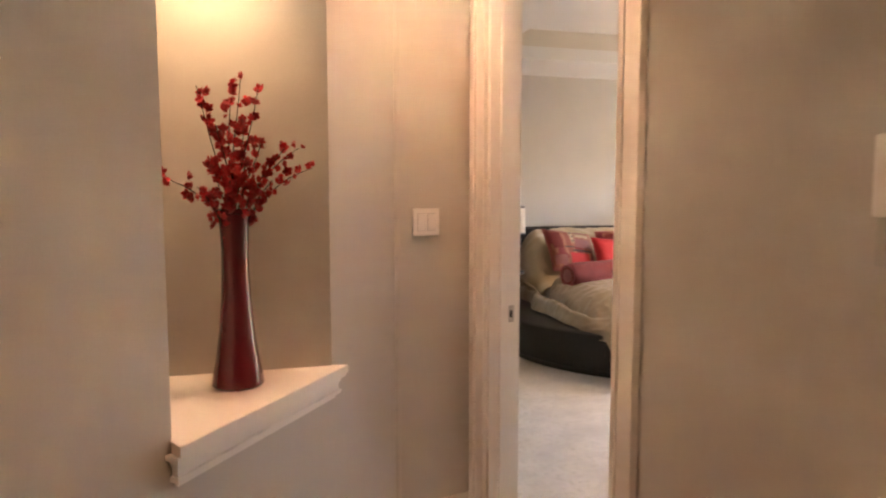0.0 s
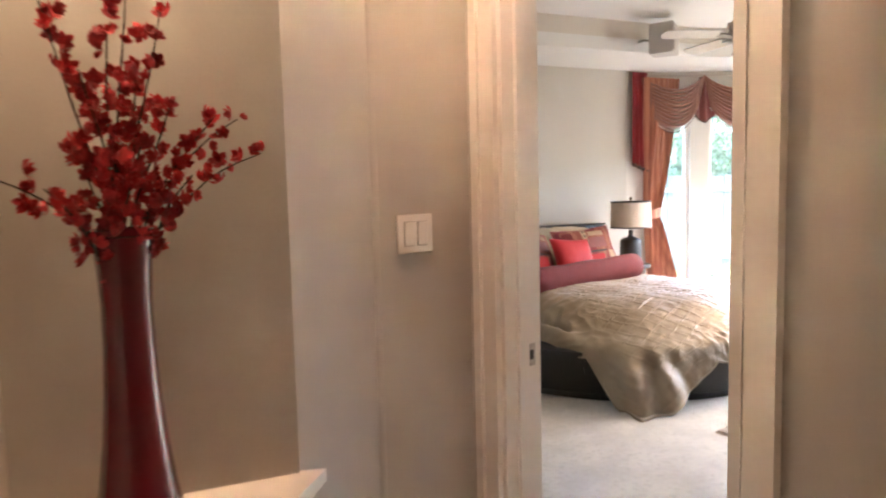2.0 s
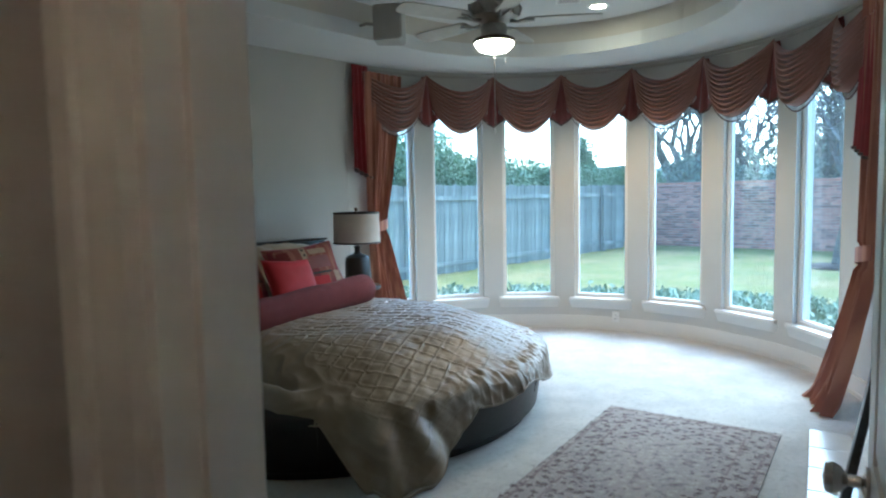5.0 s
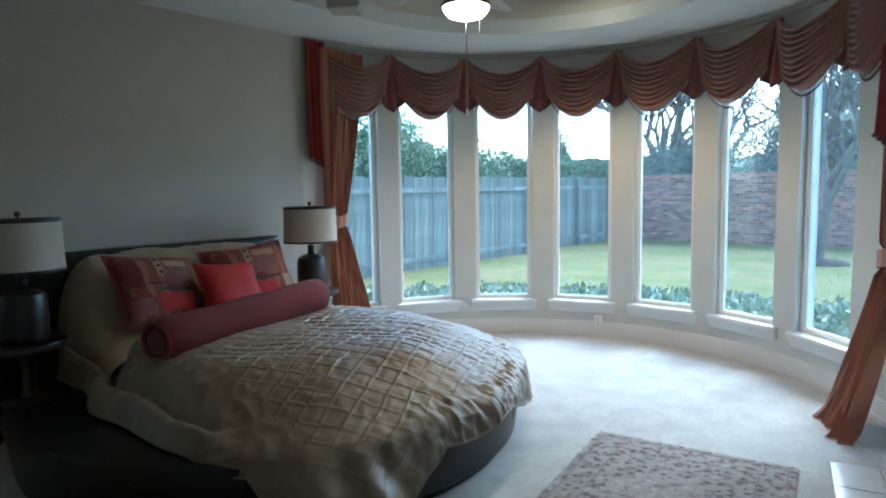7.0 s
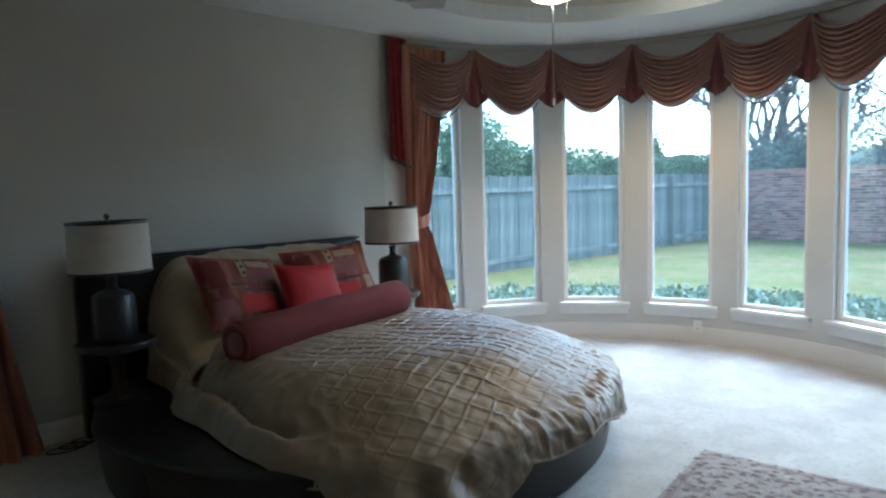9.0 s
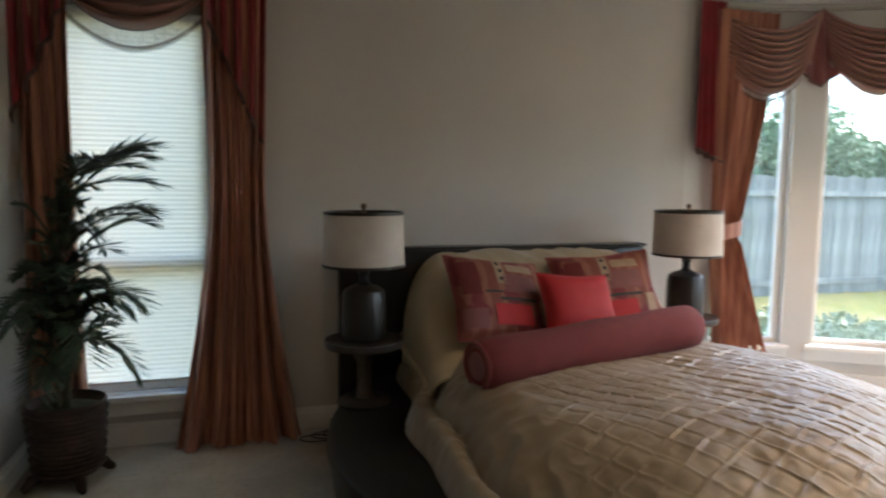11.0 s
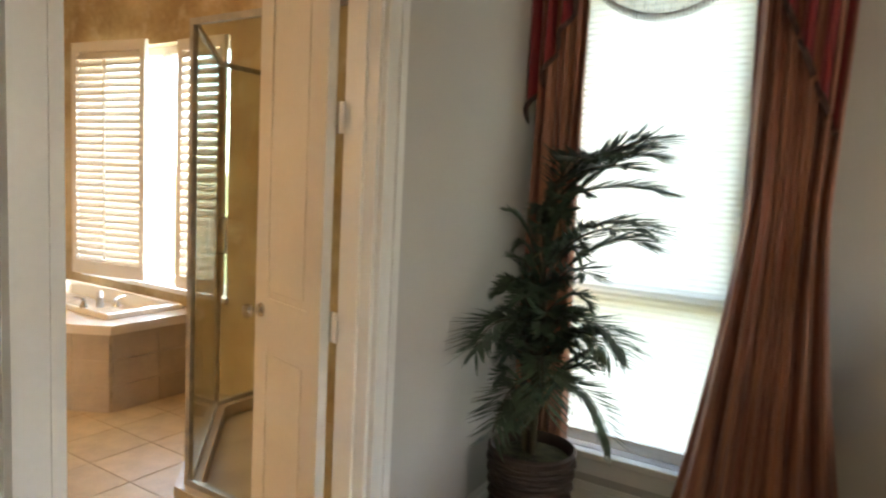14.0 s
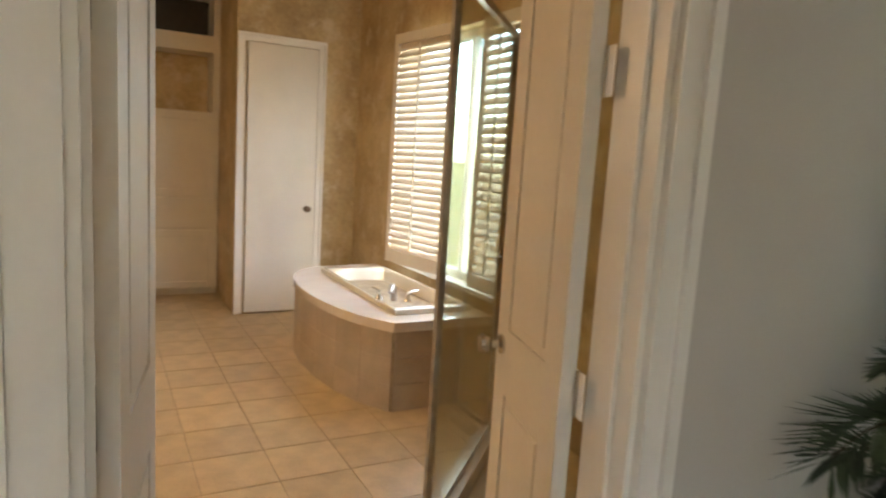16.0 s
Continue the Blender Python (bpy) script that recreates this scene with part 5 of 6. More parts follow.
# ---- potted palm ----
PP = (0.10, 6.52)
pot = thing("planter", "dark woven wicker planter on carved claw feet", "planter", pose(*PP, 0))
part("basket", lathe([(0, 0.06), (0.135, 0.06), (0.150, 0.08), (0.165, 0.22), (0.172, 0.38), (0.178, 0.40), (0.168, 0.41), (0.155, 0.395), (0.150, 0.36), (0, 0.355)], 40), M_WICKER, pot, "", True)
bm = bmesh.new()
for k in range(13):
    z = 0.085 + k * 0.0235
    r = 0.152 + 0.021 * k / 12
    tube([((r + 0.004 * math.sin(i * 1.571 + k * 3.14)) * math.cos(i * 0.1309), (r + 0.004 * math.sin(i * 1.571 + k * 3.14)) * math.sin(i * 0.1309), z) for i in range(49)], 0.008, 5, bm)
part("weave", bm, M_WICKER, pot, "woven wicker strands", True, kind="stuff")
for i in range(4):
    a = i * 1.571 + 0.5
    part("claw_foot", tube([(0.10 * math.cos(a), 0.10 * math.sin(a), 0.07), (0.16 * math.cos(a), 0.16 * math.sin(a), 0.055), (0.185 * math.cos(a), 0.185 * math.sin(a), 0.025), (0.205 * math.cos(a), 0.205 * math.sin(a), 0.016)], [0.03, 0.028, 0.022, 0.014], 8), M_WICKER, pot, "", True)
part("moss", lathe([(0, 0.385), (0.10, 0.38), (0.152, 0.365)], 24), M_SOIL, pot, "", True)
palm = thing("palm_plant", "artificial palm with arching dark green fronds in a planter", "potted plant", pose(*PP, 0.37) @ Matrix.Diagonal((1, 1, 1.08, 1)))


def frond(parent, az, base_z, length, rise, droop, tilt, nl=30):
    """An arching rib with paired narrow leaflets."""
    c, s = math.cos(az), math.sin(az)
    rib, leaf = bmesh.new(), bmesh.new()
    P = []
    for i in range(15):
        q = i / 14
        out_ = length * (q * math.cos(tilt) + 0.0)
        z = base_z + rise * (1.25 * q - 0.35 * q * q) - droop * q ** 3
        P.append(Vector((out_ * c, out_ * s, z)))
    tube(P, [0.006 - 0.0042 * i / 14 for i in range(15)], 6, rib)
    for i in range(nl):
        q = 0.28 + 0.72 * i / (nl - 1)
        k = min(int(q * 14), 13)
        p = P[k].lerp(P[k + 1], q * 14 - k)
        d_ = (P[k + 1] - P[k]).normalized()
        sd_ = d_.cross(Vector((0, 0, 1))).normalized()
        ll = 0.22 * length / 0.42 * (0.55 + 0.45 * math.sin(math.pi * min(1, (q - 0.2) * 1.1))) * rnd.uniform(0.85, 1.1)
        for sg in (-1, 1):
            dirv = (d_ * rnd.uniform(0.65, 0.9) + sd_ * sg * 0.75 + Vector((0, 0, rnd.uniform(-0.05, 0.25)))).normalized()
            wv = dirv.cross(Vector((0, 0, 1))).normalized() * 0.0062
            a_, b_, t_ = p, p + dirv * ll * 0.5 + Vector((0, 0, -0.008)), p + dirv * ll + Vector((0, 0, -0.020 * ll / 0.2))
            ridge = Vector((0, 0, 0.003))
            v1, v2, v3, v4, v5 = (leaf.verts.new(x) for x in (a_, b_ + wv, b_ - wv, t_, b_ + ridge))
            leaf.faces.new((v1, v2, v5))
            leaf.faces.new((v1, v5, v3))
            leaf.faces.new((v2, v4, v5))
            leaf.faces.new((v3, v5, v4))
    f_ = part("frond", rib, M_STEM, parent)
    part("foliage", leaf, M_LEAF, f_, "", kind="stuff")


rnd = random.Random(3)
for i, (x, y, h) in enumerate(((0.0, 0.0, 1.02), (-0.05, -0.03, 0.75), (0.03, -0.05, 0.60))):
    part("cane", tube([(x * 0.4, y * 0.4, -0.02), (x, y, h * 0.5), (x * 1.3, y * 1.2, h)], [0.014, 0.011, 0.008], 8), M_STEM, palm, "brown cane stem", True)
FR = [(-0.15, 0.92, 0.50, 0.34, 0.06), (0.25, 0.86, 0.46, 0.40, 0.10), (-0.55, 0.70, 0.50, 0.26, 0.06), (0.05, 0.62, 0.46, 0.34, 0.10), (-0.9, 0.90, 0.42, 0.30, 0.08),
      (-0.35, 0.40, 0.42, 0.22, 0.14), (-0.15, 0.26, 0.40, 0.14, 0.22), (-1.4, 0.50, 0.32, 0.26, 0.10), (-1.9, 0.44, 0.42, 0.20, 0.16), (-2.3, 0.30, 0.34, 0.26, 0.12),
      (-2.7, 0.42, 0.30, 0.20, 0.16), (-1.1, 0.34, 0.42, 0.18, 0.20), (-1.7, 0.25, 0.36, 0.14, 0.22), (-1.3, 0.66, 0.22, 0.30, 0.06), (3.0, 0.30, 0.20, 0.26, 0.08), (-0.9, 0.80, 0.22, 0.26, 0.06), (-0.6, 0.55, 0.34, 0.30, 0.10), (-1.2, 0.50, 0.30, 0.26, 0.08), (1.2, 0.60, 0.18, 0.30, 0.05)]
for az, bz, ln, rise, dr in FR:
    frond(palm, az, bz, ln * 0.82, rise, dr, 0.12)
for az, bz, ln, rise, dr in ((0.1, 1.0, 0.36, 0.20, 0.03), (-0.4, 0.98, 0.36, 0.16, 0.05), (0.35, 0.94, 0.40, 0.14, 0.06), (-0.1, 0.78, 0.40, 0.20, 0.08), (-0.7, 0.95, 0.34, 0.22, 0.05), (-0.2, 0.48, 0.36, 0.14, 0.12)):
    frond(palm, az, bz, ln, rise, dr, 0.10)
for k in range(66):
    bz = rnd.uniform(0.05, 0.82)
    frond(palm, rnd.uniform(-2.9, 0.4), bz, rnd.uniform(0.12, 0.24) * (1.1 - 0.55 * bz), rnd.uniform(0.18, 0.34), rnd.uniform(0.04, 0.12), 0.12)

# ---- ceiling fan, lights, vent, speaker ----
fan = thing("ceiling_fan", "pewter ceiling fan with five pale blades and a lit glass bowl", "ceiling fan", pose(3.11, 4.57, 0))
ZF = 2.33
part("canopy", lathe([(0, ZT), (0.075, ZT), (0.07, ZT - 0.03), (0.03, ZT - 0.07), (0, ZT - 0.07)], 28), M_FANPEWTER, fan, "", True)
part("downrod", tube([(0, 0, ZT - 0.06), (0, 0, ZF + 0.36)], 0.013, 12), M_FANPEWTER, fan, "", True)
part("motor", lathe([(0, ZF + 0.40), (0.03, ZF + 0.40), (0.045, ZF + 0.345), (0.10, ZF + 0.325), (0.150, ZF + 0.29), (0.158, ZF + 0.25), (0.145, ZF + 0.215), (0.10, ZF + 0.195), (0.075, ZF + 0.17), (0.085, ZF + 0.14), (0.075, ZF + 0.105), (0, ZF + 0.10)], 40), M_FANPEWTER, fan, "scrolled pewter motor housing", True)
bm = bmesh.new()
for i in range(10):
    a = i * 0.628
    tube([(0.157 * math.cos(a), 0.157 * math.sin(a), ZF + 0.29), (0.168 * math.cos(a + 0.15), 0.168 * math.sin(a + 0.15), ZF + 0.255), (0.15 * math.cos(a + 0.3), 0.15 * math.sin(a + 0.3), ZF + 0.22)], 0.008, 6, bm)
part("scrollwork", bm, M_FANPEWTER, fan, "raised scroll ornament", True, kind="stuff")
bb = extrude([(0.20, -0.045), (0.24, -0.062), (0.60, -0.070), (0.645, -0.055), (0.66, -0.02), (0.66, 0.02), (0.645, 0.055), (0.60, 0.070), (0.24, 0.062), (0.20, 0.045)], -0.004, 0.004)
blade_me = finish(bb, "blade", M_BLADE)
iron = tube([(0.10, 0, -0.012), (0.15, 0, -0.02), (0.19, 0.018, -0.012), (0.25, 0.03, -0.007)], [0.012, 0.010, 0.009, 0.007], 8)
tube([(0.15, 0, -0.02), (0.19, -0.018, -0.012), (0.25, -0.03, -0.007)], [0.010, 0.009, 0.007], 8, iron)
iron_me = finish(iron, "blade_iron", M_FANPEWTER, True)
for k in range(5):
    a = -55 + 72 * k
    shared("blade_iron", iron_me, fan, pose(0, 0, ZF + 0.205, 0, 0, a))
    shared("blade", blade_me, fan, pose(0, 0, ZF + 0.205, 0, 0, a) @ pose(0, 0, 0, 11, 0, 0))
part("fitter", lathe([(0.05, ZF + 0.11), (0.07, ZF + 0.105), (0.125, ZF + 0.085), (0.135, ZF + 0.07), (0.128, ZF + 0.06), (0.115, ZF + 0.065)], 40), M_BRONZE, fan, "bronze light fitter ring", True)
part("bowl", lathe([(0.122, ZF + 0.068), (0.118, ZF + 0.045), (0.095, ZF + 0.018), (0.055, ZF + 0.004), (0, ZF)], 40), M_SHADELIT, fan, "frosted glass bowl, lit", True)
bm = bmesh.new()
for i in range(58):
    bmesh.ops.create_icosphere(bm, subdivisions=1, radius=0.0042, matrix=Matrix.Translation((0.0, 0.0, ZF - 0.006 - i * 0.0078)))
ch = part("pull_chain", bm, M_CHROME, fan, "beaded pull chain", kind="stuff")
part("chain_pendant", lathe([(0, 0.0), (0.007, 0.006), (0.006, 0.03), (0.003, 0.04), (0, 0.04)], 12), M_PLASTIC, ch, "", True, pose(0, 0, ZF - 0.50))
bm = bmesh.new()
for i in range(10):
    bmesh.ops.create_icosphere(bm, subdivisions=1, radius=0.0032, matrix=Matrix.Translation((0.05, -0.05, ZF + 0.01 - i * 0.0078)))
part("pull_chain", bm, M_CHROME, fan, "", kind="stuff")

downlight(4.87, 4.81, ZT - 0.002, 0.085, 26, WARM, "white recessed round downlight in the ceiling tray, lit", 120)
vent = thing("ceiling_vent", "white slatted air vent in the ceiling tray", "air vent", pose(4.44, 4.83, ZT, 0, 0, 35))
part("frame", boxes((-0.19, 0.19, -0.10, -0.085, -0.012, 0), (-0.19, 0.19, 0.085, 0.10, -0.012, 0), (-0.19, -0.175, -0.085, 0.085, -0.012, 0), (0.175, 0.19, -0.085, 0.085, -0.012, 0)), M_PLASTIC, vent)
part("backing", boxes((-0.175, 0.175, -0.085, 0.085, -0.003, -0.001)), M_DARK, vent)
slat = boxes((-0.175, 0.175, -0.009, 0.009, -0.0012, 0.0012))
slat_me = finish(slat, "slat", M_PLASTIC)
for i in range(8):
    shared("slat", slat_me, vent, pose(0, -0.075 + i * 0.0215, -0.008, 35, 0, 0))
spk = thing("wall_speaker", "grey box loudspeaker on a bracket at the ceiling tray", "loudspeaker", pose(3.42, 5.86, 2.665, 0, 0, 38))
bm = extrude([(-0.13, -0.12), (0.13, -0.12), (0.10, 0.10), (-0.10, 0.10)], 0.0, 0.27)
bmesh.ops.bevel(bm, geom=bm.edges[:], offset=0.008, segments=2, affect="EDGES")
part("cabinet", bm, M_SPEAKER, spk, "", True)
part("grille", boxes((-0.115, 0.115, -0.128, -0.121, 0.015, 0.255)), M_SPEAKER, spk, "grey cloth grille")
part("bracket", tube([(0, 0.10, 0.14), (0.03, 0.17, 0.16), (0.13, 0.25, 0.17)], 0.012, 8), M_SPEAKER, spk)

# outlet on the bay's baseboard, cable by the bed
o_ = bay(12.8, RB - 0.017)
ol = thing("wall_outlet", "white double power outlet set in the bay baseboard", "power outlet", pose(o_.x, o_.y, 0.145, 0, 0, 12.8 - 90))
bm = bmesh.new()
box(bm, -0.036, 0.036, -0.006, 0.004, -0.058, 0.058, bevel=0.002)
part("plate", bm, M_PLASTIC, ol)
for z in (-0.02, 0.02):
    part("socket", boxes((-0.014, 0.014, -0.0085, -0.006, z - 0.014, z + 0.014)), M_PLASTIC, ol)
    part("slot", boxes((-0.007, -0.004, -0.0092, -0.0085, z - 0.006, z + 0.006), (0.004, 0.007, -0.0092, -0.0085, z - 0.006, z + 0.006)), M_DARK, ol)
cb = thing("power_cable", "dark lamp cable coiled on the carpet by the wall", "cable", pose(1.28, 6.72, 0.006))
part("cord", tube([(0.10 * math.cos(i * 0.45) * (1 - i * 0.006) + 0.004 * i, 0.06 * math.sin(i * 0.45), 0.003 + 0.0009 * i) for i in range(40)], 0.004, 6), M_DARK, cb, "", True)

# ---- bathroom things ----
front = [(-2.46, 6.28), (-2.66, 6.165), (-2.90, 6.09), (-3.18, 6.05), (-3.50, 6.04), (-3.80, 6.075), (-4.04, 6.15), (-4.20, 6.26), (-4.30, 6.41)]
smooth_front = []
for i in range(len(front) - 1):
    for k in range(4):
        t = k / 4
        p0, p1, p2, p3 = (Vector(front[max(0, min(len(front) - 1, i + j))]) for j in (-1, 0, 1, 2))
        q = 0.5 * (2 * p1 + (p2 - p0) * t + (2 * p0 - 5 * p1 + 4 * p2 - p3) * t * t + (3 * p1 - p0 - 3 * p2 + p3) * t ** 3)
        smooth_front.append((q.x, q.y))
smooth_front.append(front[-1])
tub = thing("bathtub", "cream drop-in bathtub in a curved tiled surround with a marble deck", "bathtub", pose(0, 0, 0))
ol_ = smooth_front + [(-4.36, YN - 0.004), (-2.46, YN - 0.004)]
cen = Vector((-3.4, 6.55))
inner_ = [tuple(cen + (Vector(p) - cen) * 0.975) if p[1] < YN - 0.05 else (p[0] + (0.02 if p[0] < -3.4 else -0.02), p[1]) for p in ol_]
part("surround", extrude(inner_, -0.008, 0.47), M_GROUT, tub)
# deck: outer outline less the basin's rectangle
IX0, IX1, IY0, IY1 = -4.02, -2.64, 6.36, 6.86


def ring(bm_, outer, hole, z0, z1):
    for z in (z0, z1):
        o2 = [bm_.verts.new((*p, z)) for p in outer]
        h2 = [bm_.verts.new((*p, z)) for p in hole]
        ee = [bm_.edges.new((q[i], q[(i + 1) % len(q)])) for q in (o2, h2) for i in range(len(q))]
        bmesh.ops.triangle_fill(bm_, edges=ee, use_beauty=True)
        bad = [f for f in bm_.faces if all(v in h2 for v in f.verts)]
        bmesh.ops.delete(bm_, geom=bad, context="FACES_ONLY")
        if z == z0:
            lo = (o2, h2)
    for a_, b_ in zip(lo, (o2, h2)):
        for i in range(len(a_)):
            j = (i + 1) % len(a_)
            bm_.faces.new((a_[i], a_[j], b_[j], b_[i]))


bm = bmesh.new()
ring(bm, ol_, [(IX0, IY0), (IX1, IY0), (IX1, IY1), (IX0, IY1)], 0.47, 0.525)
part("deck", bm, M_MARBLE, tub, "cream marble deck")


def basin(u, v):
    a = 2 * math.pi * u
    cx, cy = (IX0 + IX1) / 2, (IY0 + IY1) / 2
    hx, hy = (IX1 - IX0) / 2, (IY1 - IY0) / 2
    k = max(abs(math.cos(a)), abs(math.sin(a)))
    sx, sy = math.cos(a) / k, math.sin(a) / k
    ro, zo = ((1.03, 0.526), (1.03, 0.556), (1.0, 0.562), (0.93, 0.560), (0.90, 0.54), (0.86, 0.44), (0.80, 0.25), (0.66, 0.14), (0.30, 0.11), (0.02, 0.11))[round(v * 9)]
    rnd_ = 0.0 if ro > 0.9 else 0.25
    ex, ey = sx * (1 - rnd_) + math.cos(a) * rnd_ * 1.1, sy * (1 - rnd_) + math.sin(a) * rnd_ * 1.1
    return Vector((cx + ex * hx * ro, cy + ey * hy * ro, zo))


part("basin", sheet(basin, 48, 9, 0, True), M_PORC, tub, "cream enamel basin", True)
fc = thing("tub_faucet", "chrome tub spout with two lever handles on the deck", "faucet", pose(-2.85, 6.44, 0.560, 0, 0, 150))
part("spout", tube([(0, 0, 0), (0, 0, 0.06), (-0.03, 0, 0.095), (-0.09, 0, 0.11), (-0.16, 0, 0.10), (-0.175, 0, 0.085)], [0.022, 0.018, 0.017, 0.016, 0.014, 0.013], 14), M_FANPEWTER, fc, "", True)
for y in (-0.09, 0.09):
    h_ = part("handle_base", lathe([(0, 0), (0.026, 0), (0.022, 0.012), (0.013, 0.03), (0.015, 0.05), (0, 0.055)], 18), M_CHROME, fc, "", True, pose(0.01, y, 0))
    part("lever", tube([(0, 0, 0.05), (0.03, y * 0.3, 0.058), (0.06, y * 0.6, 0.056)], [0.008, 0.007, 0.006], 8), M_CHROME, h_, "", True)

# window with plantation shutters
bw = thing("window_2", "bathroom window with white frame behind plantation shutters", "window", pose((BW0 + BW1) / 2, YN + 0.12, 0), "", "structure")
hw = (BW1 - BW0) / 2
f = 0.05
part("window_frame", boxes((-hw, -hw + f, -0.03, 0.03, BZ0, BZ1), (hw - f, hw, -0.03, 0.03, BZ0, BZ1), (-hw + f, hw - f, -0.03, 0.03, BZ0, BZ0 + f), (-hw + f, hw - f, -0.03, 0.03, BZ1 - f, BZ1), (-0.02, 0.02, -0.025, 0.025, BZ0 + f, BZ1 - f)), M_TRIM, bw)
for x0, x1 in ((-hw + f, -0.02), (0.02, hw - f)):
    g = part("pane", boxes((x0, x1, -0.003, 0.003, BZ0 + f, BZ1 - f)), M_PANE, bw)
    g.visible_shadow = False
part("window_sill", boxes((-hw - 0.03, hw + 0.03, -0.15, -0.03, BZ0 - 0.03, BZ0 + 0.001)), M_TRIM, bw)
lamp("bath_window_light", "AREA", look(((BW0 + BW1) / 2, YN + 0.085, (BZ0 + BZ1) / 2), ((BW0 + BW1) / 2, YN - 1, (BZ0 + BZ1) / 2)), 2.2, (0.95, 0.98, 1.0), BW1 - BW0 - 0.12, BZ1 - BZ0 - 0.12)
LOUV = bmesh.new()
box(LOUV, -0.5, 0.5, -0.030, 0.030, -0.004, 0.004, bevel=0.003)
louv_me = finish(LOUV, "louver", M_SHUT)


def shutter(m, w_, z0, z1, n, label, tilt):
    s = thing("shutter", label, "shutter", m, "plantation shutters")
    st = 0.05
    for b in ((0, st, -0.014, 0.014, z0, z1), (w_ - st, w_, -0.014, 0.014, z0, z1)):
        part("stile", boxes(b), M_SHUT, s)
    for b in ((st, w_ - st, -0.014, 0.014, z0, z0 + 0.09), (st, w_ - st, -0.014, 0.014, z1 - 0.07, z1)):
        part("rail", boxes(b), M_SHUT, s)
    zz0, zz1 = z0 + 0.09, z1 - 0.07
    for i in range(n):
        z = zz0 + (i + 0.5) * (zz1 - zz0) / n
        shared("louver", louv_me, s, pose(w_ / 2, 0, z, tilt, 0, 0) @ Matrix.Diagonal((w_ - 2 * st - 0.004, 1, 1, 1)))
    part("tilt_rod", boxes((w_ / 2 - 0.006, w_ / 2 + 0.006, -0.046, -0.034, zz0 + 0.03, zz1 - 0.03)), M_SHUT, s)
    return s


shutter(pose(-3.81, YN - 0.135, 0, 0, 0, 8), 0.74, BZ0 + 0.012, BZ1 + 0.03, 30, "white louvered plantation shutter panel swung open", 58)
shutter(pose(-2.74, YN - 0.02, 0, 0, 0, 0), 0.47, BZ0 + 0.012, BZ1, 26, "white louvered plantation shutter panel, closed over the window", 50)

# neo-angle shower
SA, SB = Vector((-1.20, 5.875)), Vector((-1.90, 6.575))
SW0, SW1 = Vector((XB - 0.012, 5.875)), Vector((-1.90, YN - 0.006))
shw = thing("shower_enclosure", "neo-angle glass shower enclosure with brushed metal frame", "shower", pose(0, 0, 0))
zt, zc = 2.05, 0.10
bm = extrude([tuple(SW0 + Vector((0, -0.05))), tuple(SA + Vector((-0.03, -0.05))), tuple(SB + Vector((-0.05, -0.02))), tuple(SW1 + Vector((-0.05, 0))), tuple(SW1 + Vector((0.05, 0))), tuple(SB + Vector((0.05, 0.02))), tuple(SA + Vector((0.02, 0.05))), tuple(SW0 + Vector((0, 0.05)))], -0.006, zc)
part("curb", bm, M_TUBTILE, shw, "tan tiled curb")
bm = extrude([tuple(SW0 + Vector((0, 0.052))), tuple(SA + Vector((0.025, 0.052))), tuple(SB + Vector((0.055, 0.025))), tuple(SW1 + Vector((0.055, 0))), (XB - 0.012, YN - 0.006)], -0.006, 0.03)
part("pan", bm, M_BTILE, shw, "tan tiled shower pan")
for p in (SA, SB, SW0 + Vector((-0.012, 0)), SW1 + Vector((0, -0.012))):
    part("post", boxes((p.x - 0.012, p.x + 0.012, p.y - 0.012, p.y + 0.012, zc, zt)), M_FANPEWTER, shw)
for p, q in ((SW0, SA), (SA, SB), (SB, SW1)):
    m_, ln = frame_m(p, q)
    for z in (zc, zt - 0.025):
        part("rail", boxes((0.013, ln - 0.013, -0.012, 0.012, z, z + 0.025)), M_FANPEWTER, shw, "", False, m_)
    g = part("glass_panel", boxes((0.014, ln - 0.014, -0.004, 0.004, zc + 0.026, zt - 0.026)), M_SHGLASS, shw, "clear tempered glass", False, m_)
    g.visible_shadow = False
m_, ln = frame_m(SA, SB)
part("door_handle", tube([(ln - 0.10, -0.004, 1.0), (ln - 0.10, -0.05, 1.0), (ln - 0.10, -0.05, 1.2), (ln - 0.10, -0.004, 1.2)], 0.008, 8), M_CHROME, shw, "", True, m_)

# closet door and its frame
cl = thing("door_2", "cream painted flush closet door with a nickel knob, closed", "door", pose(BXF + 0.022, 5.945, 0.015, 0, 0, 90))
part("leaf", boxes((0, 0.60, -0.018, 0.018, 0.004, 2.30)), M_DOOR, cl)
knob(cl, pose(0.525, -0.018, 0.92, 90, 0, 0), M_BRONZE)
casing("trim_closet", pose(BXF, 5.925, 0, 0, 0, 90), 0.63, 2.325, 0.062)
# built-in cabinet
cab = thing("built_in_cabinet", "white painted built-in cabinet with an open upper shelf", "cabinet", pose(BXC, 4.55, 0, 0, 0, 90))
cw = 5.855 - 4.55
part("kick", boxes((0, cw, 0.09, 0.30, -0.006, 0.07)), M_DOOR, cab)
for nm, bx in (("body", (0, cw, 0.022, 0.36, 0.07, 1.75)), ("shelf", (0.06, cw - 0.06, 0.0, 0.36, 2.29, 2.44)), ("header", (0, cw, 0.0, 0.36, 2.80, 2.98)), ("side_panel", (0, 0.06, 0.0, 0.36, 1.75, 2.80)),
               ("side_panel", (cw - 0.06, cw, 0.0, 0.36, 1.75, 2.80)), ):
    part(nm, boxes(bx), M_DOOR, cab)
# tan colour gives the recess back its shading
part("back_panel", boxes((0.06, cw - 0.06, 0.34, 0.36, 1.75, 2.29)), M_FAUX, cab, "back of the open recess, toned tan for its shade")
